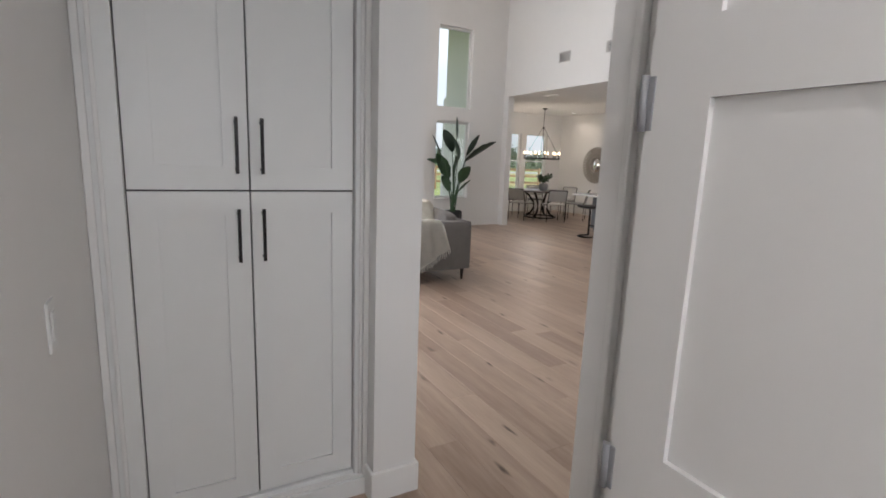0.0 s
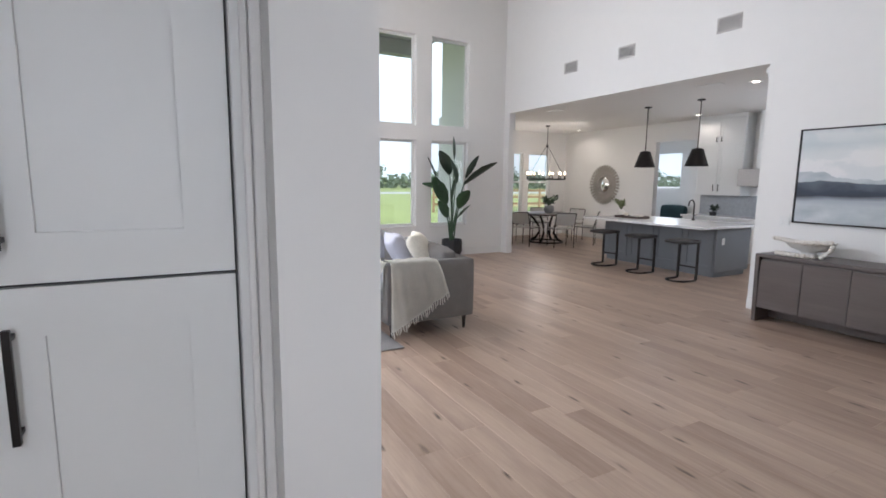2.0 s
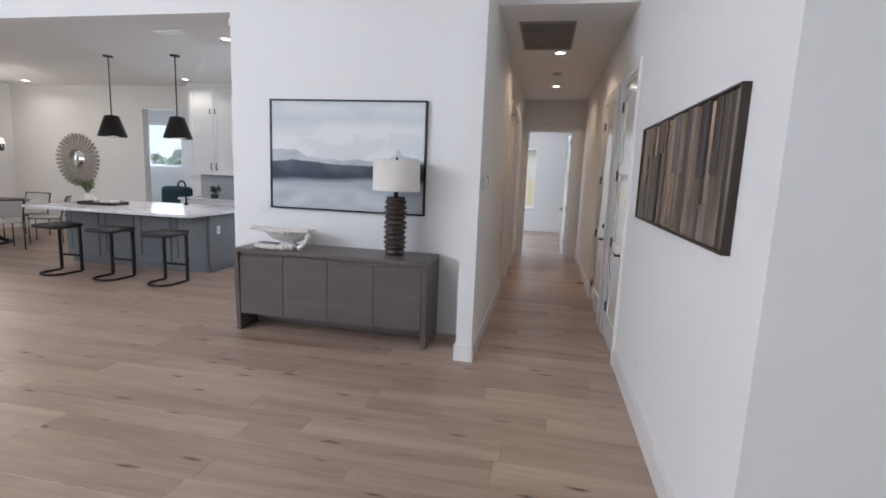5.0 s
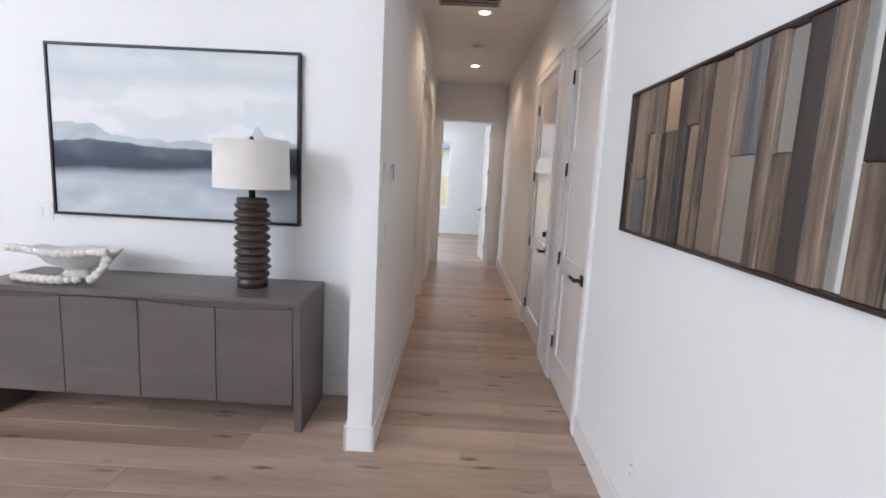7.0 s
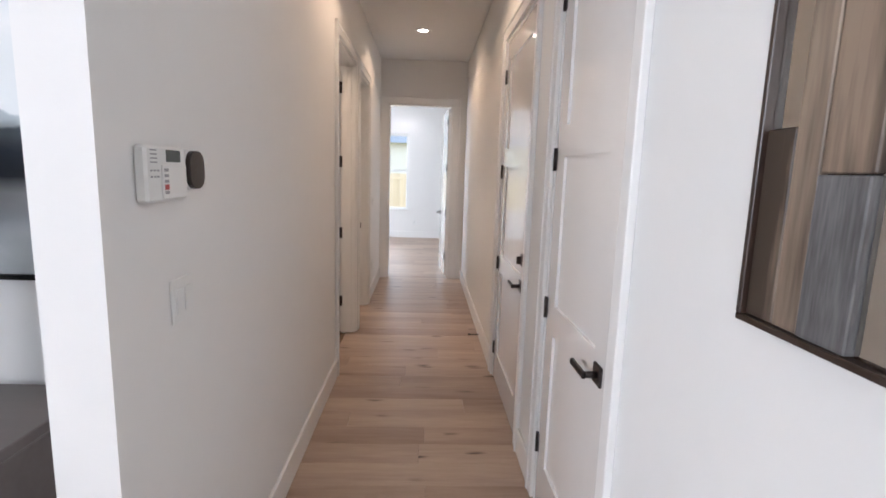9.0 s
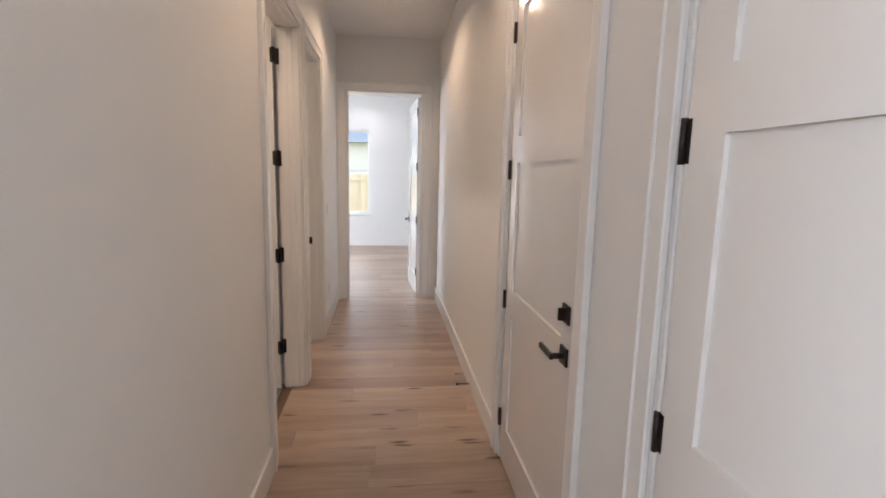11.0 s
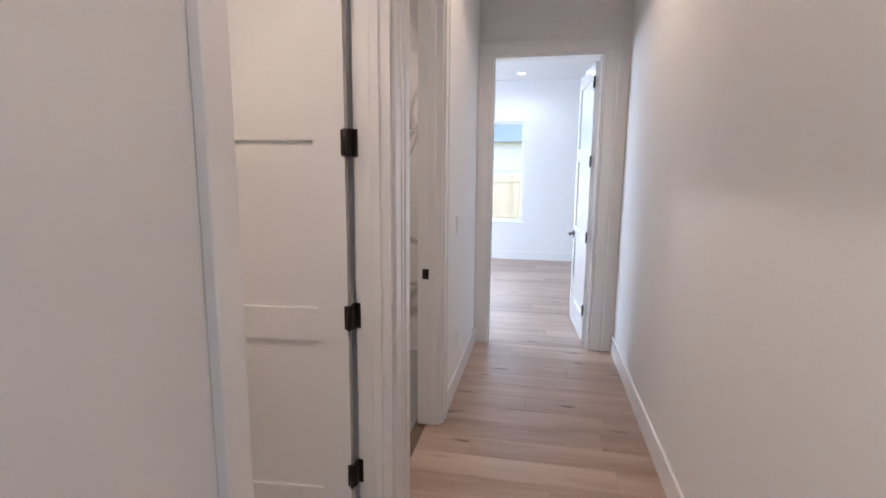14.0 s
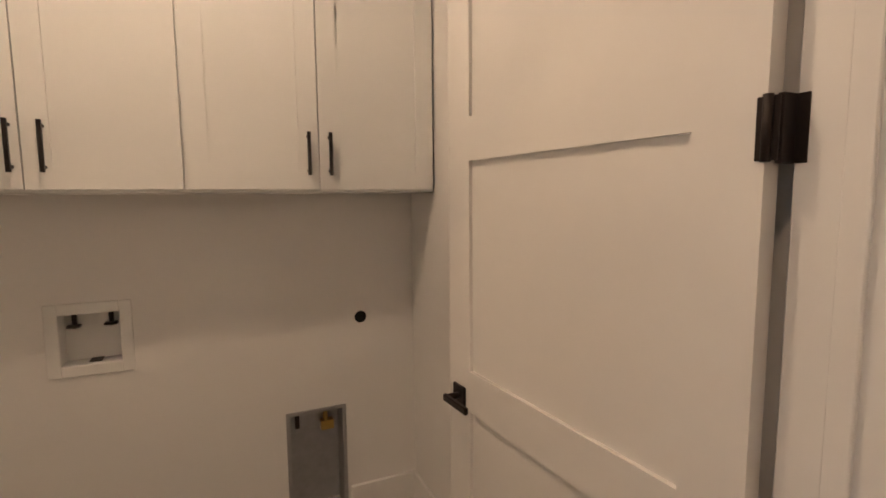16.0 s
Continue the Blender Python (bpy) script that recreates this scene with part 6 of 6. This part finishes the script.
lathe("glass", [(0, -0.0295), (0.215, -0.030), (0.215, -0.024), (0, -0.024)], M_MIRROR, parent=mi, m=pose(0, 0, 0, 0, 90, 0), seg=48)
mi_prof = [(0.21, 0.0), (0.21, -0.035), (0.235, -0.042), (0.25, -0.03), (0.36, -0.02), (0.42, -0.012), (0.42, 0.0)]
lathe("rim", mi_prof, M_SUNBURST, parent=mi, m=pose(0, 0, 0, 0, 90, 0), seg=48)
ray_bm = bmesh.new()
for (x0, w0), (x1, w1) in zip(((0.24, 0.014), (0.50, 0.030)), ((0.50, 0.030), (0.55, 0.006))):
    vs_ = [ray_bm.verts.new((d_, s_ * w_, x_)) for x_, w_ in ((x0, w0), (x1, w1)) for s_ in (-1, 1) for d_ in (-0.028, -0.004)]
    bmesh.ops.convex_hull(ray_bm, input=vs_)
ray = mesh_ob("ray", ray_bm, M_SUNBURST, mi)
for k in range(1, 36):
    o = new("ray", ray.data)
    o.parent = mi
    o.rotation_euler = (radians(10 * k), 0, 0)

# dark armchair in the room behind the kitchen doorway
ac = empty("armchair", (12.15, 9.7, 0))
tagged(ac, "dark green armchair in the room behind the kitchen", "armchair")
M_TEAL = material("dark_teal_cloth", (0.02, 0.045, 0.05), 0.9, spread=0.2, scale=20)
soft_box("seat", (-0.35, -0.35, 0.15, 0.3, 0.35, 0.45), M_TEAL, ac, 0.05, 0.02)
soft_box("back", (0.15, -0.36, 0.2, 0.38, 0.36, 1.0), M_TEAL, ac, 0.07, 0.02)
for s in (-1, 1):
    soft_box("arm", (-0.33, s * 0.40 - 0.08, 0.15, 0.3, s * 0.40 + 0.08, 0.62), M_TEAL, ac, 0.05, 0.01)
for sx in (-0.25, 0.25):
    for sy in (-0.28, 0.28):
        tube("leg", [(sx, sy, 0), (sx, sy, 0.18)], 0.018, M_BLACK, ac)

# ---- outdoors ----
gr = boxes("ground", [(-900, -900, -0.5, 900, 900, -0.22)], M_GRASS)
tagged(gr, "wide green grass field", "ground", kind="structure")
pt = boxes("patio", [(-4, YN + 0.201, -0.4, 6.855, 14.3, -0.03)], M_CONCRETE, bevel=0.005)
tagged(pt, "pale concrete patio slab", "patio", kind="structure")
so = boxes("patio_soffit", [(-4, YN + 0.21, 5.22, 6.85, 13.6, 5.35)], M_SOFFIT)
tagged(so, "grey soffit of the patio roof", "soffit", kind="structure")
be = boxes("patio_beam", [(-4, 13.3, 4.85, 6.85, 13.6, 5.219)], M_SOFFIT, bevel=0.01)
tagged(be, "grey patio roof beam", "beam", kind="structure")
dg = boxes("dry_field", [(40, -200, -0.22, 420, 60, -0.215), (22, 30, -0.22, 200, 34, -0.213), (20, -60, -0.22, 40, 14, -0.214)], M_DRY)
tagged(dg, "dry yellow grass beyond the house", "ground", kind="structure")
rd = boxes("road", [(-300, 62, -0.22, 400, 70, -0.205)], M_ROAD)
tagged(rd, "pale road across the field", "road", kind="structure")


def fence(name, x0, y0, x1, y1):
    root = empty(name, (x0, y0, -0.22))
    tagged(root, "brown wooden ranch fence", "fence")
    dx, dy = x1 - x0, y1 - y0
    ln = math.hypot(dx, dy)
    n = int(ln / 2.4)
    a = math.degrees(math.atan2(dy, dx))
    for i in range(n + 1):
        boxes("post", [(-0.05, -0.05, 0, 0.05, 0.05, 1.4)], M_FENCE, root, 0, pose(dx * i / n, dy * i / n, 0, 0, 0, a))
    for z in (0.4, 0.8, 1.2):
        boxes("rail", [(0, -0.02, z, ln, 0.02, z + 0.13)], M_FENCE, root, 0, pose(0, 0, 0, 0, 0, a))


fence("fence", 13.5, 26.0, 40.0, 24.0)


def board_fence(name, x, y0, y1, h):
    """Closed board fence along y with posts and rails on the near side."""
    root = empty(name, (x, y0, -0.22))
    tagged(root, "pale cedar board fence behind the bedroom", "fence")
    n = int((y1 - y0) / 0.15)
    boxes("boards", [(0.0, i * 0.15 + 0.003, 0.02, 0.022, i * 0.15 + 0.147, h) for i in range(n)], M_PALEFENCE, root)
    boxes("rail", [(-0.04, 0, z, -0.001, y1 - y0, z + 0.09) for z in (0.25, h - 0.22)], M_PALEFENCE, root)
    for i in range(int((y1 - y0) / 2.4) + 1):
        boxes("post", [(-0.11, i * 2.4, 0, -0.041, i * 2.4 + 0.09, h + 0.03)], M_PALEFENCE, root)


board_fence("fence", 25.0, -8.0, 14.0, 1.66)


def house(at, w, dpt, h, yaw, roof_h=2.4):
    root = empty("house")
    tagged(root, "pale single-storey house with a blue-grey hip roof", "house", "houses nearby")
    boxes("wall", [(-w / 2, -dpt / 2, 0, w / 2, dpt / 2, h)], M_HOUSE, root)
    bm = bmesh.new()
    e = 0.5
    lo = [bm.verts.new((sx * (w / 2 + e), sy * (dpt / 2 + e), h)) for sx, sy in ((-1, -1), (1, -1), (1, 1), (-1, 1))]
    hi = [bm.verts.new((-w / 2 + dpt / 2, 0, h + roof_h)), bm.verts.new((w / 2 - dpt / 2, 0, h + roof_h))]
    for f in ((lo[0], lo[1], hi[1], hi[0]), (lo[1], lo[2], hi[1]), (lo[2], lo[3], hi[0], hi[1]), (lo[3], lo[0], hi[0]), (lo[3], lo[2], lo[1], lo[0])):
        bm.faces.new(f)
    mesh_ob("roof", bm, M_ROOF, root)
    for s in (-1, 1):
        for k in range(3):
            x = -w / 2 + (k + 0.5) * w / 3
            y = s * dpt / 2
            boxes("window", [(x - 0.7, y - 0.03, 0.9, x + 0.7, y + 0.03, 2.2)], M_DARKGLASS, root)
    root.matrix_world = pose(*at, 0, 0, yaw)


house((44, 5.5, -0.22), 20, 10, 3.6, 90, 2.6)
rh = random.Random(21)


def tree(at, h, seed):
    rt = random.Random(seed)
    root = empty("tree", at)
    tagged(root, "leafy green tree at the edge of the field", "tree", "far trees")
    bm = bmesh.new()
    add_tube(bm, [(0, 0, 0), (0.1, 0, h * 0.3), (0, 0.1, h * 0.7)], [0.25, 0.17, 0.06], 7)
    tips = []
    for k in range(7):
        a, z = rt.uniform(0, 6.28), h * rt.uniform(0.3, 0.65)
        tip = Vector((math.cos(a) * h * 0.28, math.sin(a) * h * 0.28, z + h * 0.2))
        add_tube(bm, [(0.05, 0, z), tip * 0.5 + Vector((0, 0, z * 0.5)), tip], [0.09, 0.06, 0.02], 5)
        tips.append(tip)
    mesh_ob("trunk", bm, M_FENCE, root)
    bm = bmesh.new()
    for k in range(420):
        c = rt.choice(tips + [Vector((0, 0, h * 0.8))])
        p = c + Vector((rt.gauss(0, 1), rt.gauss(0, 1), rt.gauss(0, 0.8))) * h * 0.13
        n_ = Vector((rt.gauss(0, 1), rt.gauss(0, 1), rt.gauss(0, 1))).normalized()
        u = n_.orthogonal().normalized() * h * rt.uniform(0.03, 0.055)
        w = n_.cross(u)
        bm.faces.new([bm.verts.new(p + u), bm.verts.new(p + w), bm.verts.new(p - u), bm.verts.new(p - w * 0.8)])
    tagged(mesh_ob("crown", bm, M_TREE, root), kind="stuff")


for k in range(34):
    tree((-70 + k * 7.5 + rh.uniform(-4, 4), 118 + rh.uniform(-14, 30), -0.22), rh.uniform(4.0, 6.5), 100 + k)
# low scrub line along the field's far edge
bm = bmesh.new()
for k in range(5200):
    x = rh.uniform(-90, 190)
    p = Vector((x, 104 + rh.uniform(-6, 16), rh.uniform(-0.1, 3.2) * rh.random() ** 0.5))
    n_ = Vector((rh.gauss(0, 1), rh.gauss(0, 1), rh.gauss(0, 1))).normalized()
    u = n_.orthogonal().normalized() * rh.uniform(0.35, 0.9)
    w = n_.cross(u)
    bm.faces.new([bm.verts.new(p + u), bm.verts.new(p + w), bm.verts.new(p - u), bm.verts.new(p - w)])
tagged(mesh_ob("scrub", bm, M_TREE), "low green scrub along the far field", "bushes", kind="stuff")

# ---- floor planks ----
PW = 0.19
rng = random.Random(7)
ROOMS = [(-2.5, -3.2, 7.016, 10.06), (7.016, 4.41, 11.2, 12.7), (7.016, 0.6, 12.46, 1.95), (12.46, -1.5, 16.9, 5.0), (11.2, 7.6, 12.6, 11.3)]
NEAR = [(0.95, 0.55, 7.0, 3.6), (7.0, 0.55, 12.46, 1.95)]
PLANK_MESHES = {}


def plank_verts(x0, y0, x1, y1):
    g, b = 0.0006, 0.0012
    lo = [(x0 + g, y0 + g, -0.012), (x1 - g, y0 + g, -0.012), (x1 - g, y1 - g, -0.012), (x0 + g, y1 - g, -0.012)]
    mid = [(x, y, -b) for x, y, _ in lo]
    top = [(x0 + g + b, y0 + g + b, 0.0), (x1 - g - b, y0 + g + b, 0.0), (x1 - g - b, y1 - g - b, 0.0), (x0 + g + b, y1 - g - b, 0.0)]
    return lo + mid + top


PLANK_FACES = [(8, 9, 10, 11)] + [(i, (i + 1) % 4, 4 + (i + 1) % 4, 4 + i) for i in range(4)] + [(4 + i, 4 + (i + 1) % 4, 8 + (i + 1) % 4, 8 + i) for i in range(4)]


def plank_mesh(w, length):
    key = (round(w, 3), round(length, 3))
    if key not in PLANK_MESHES:
        me = bpy.data.meshes.new("plank")
        me.from_pydata(plank_verts(-w / 2, -length / 2, w / 2, length / 2), [], PLANK_FACES)
        me.materials.append(M_FLOOR)
        PLANK_MESHES[key] = me
    return PLANK_MESHES[key]


far_v, far_f, near_count = [], [], 0
for rx0, ry0, rx1, ry1 in ROOMS:
    k0, k1 = math.floor(rx0 / PW), math.ceil(rx1 / PW)
    for k in range(k0, k1):
        x0, x1 = max(rx0, k * PW), min(rx1, (k + 1) * PW)
        if x1 - x0 < 0.012:
            continue
        y = -4.0 - (k * 0.731 % 1.9)
        n = 0
        while y < ry1:
            length = (2.1, 1.5, 1.9, 1.2)[(k * 3 + n * 5 + (k // 4)) % 4]
            y0, y1 = max(y, ry0), min(y + length, ry1)
            y += length
            n += 1
            if y1 - y0 < 0.02:
                continue
            cx, cy = (x0 + x1) / 2, (y0 + y1) / 2
            if near_count < 300 and any(a <= cx <= c and b <= cy <= e for a, b, c, e in NEAR):
                ob = new("plank", plank_mesh(x1 - x0, y1 - y0))
                ob.location = (cx, cy, 0)
                ob.parent = floor
                near_count += 1
            else:
                base = len(far_v)
                far_v += plank_verts(x0, y0, x1, y1)
                far_f += [tuple(base + i for i in f) for f in PLANK_FACES]
me = bpy.data.meshes.new("far_planks")
me.from_pydata(far_v, [], far_f)
me.materials.append(M_FLOOR)
fp = new("far_planks", me)
fp.parent = floor
tagged(fp, "light oak floor planks", kind="stuff")
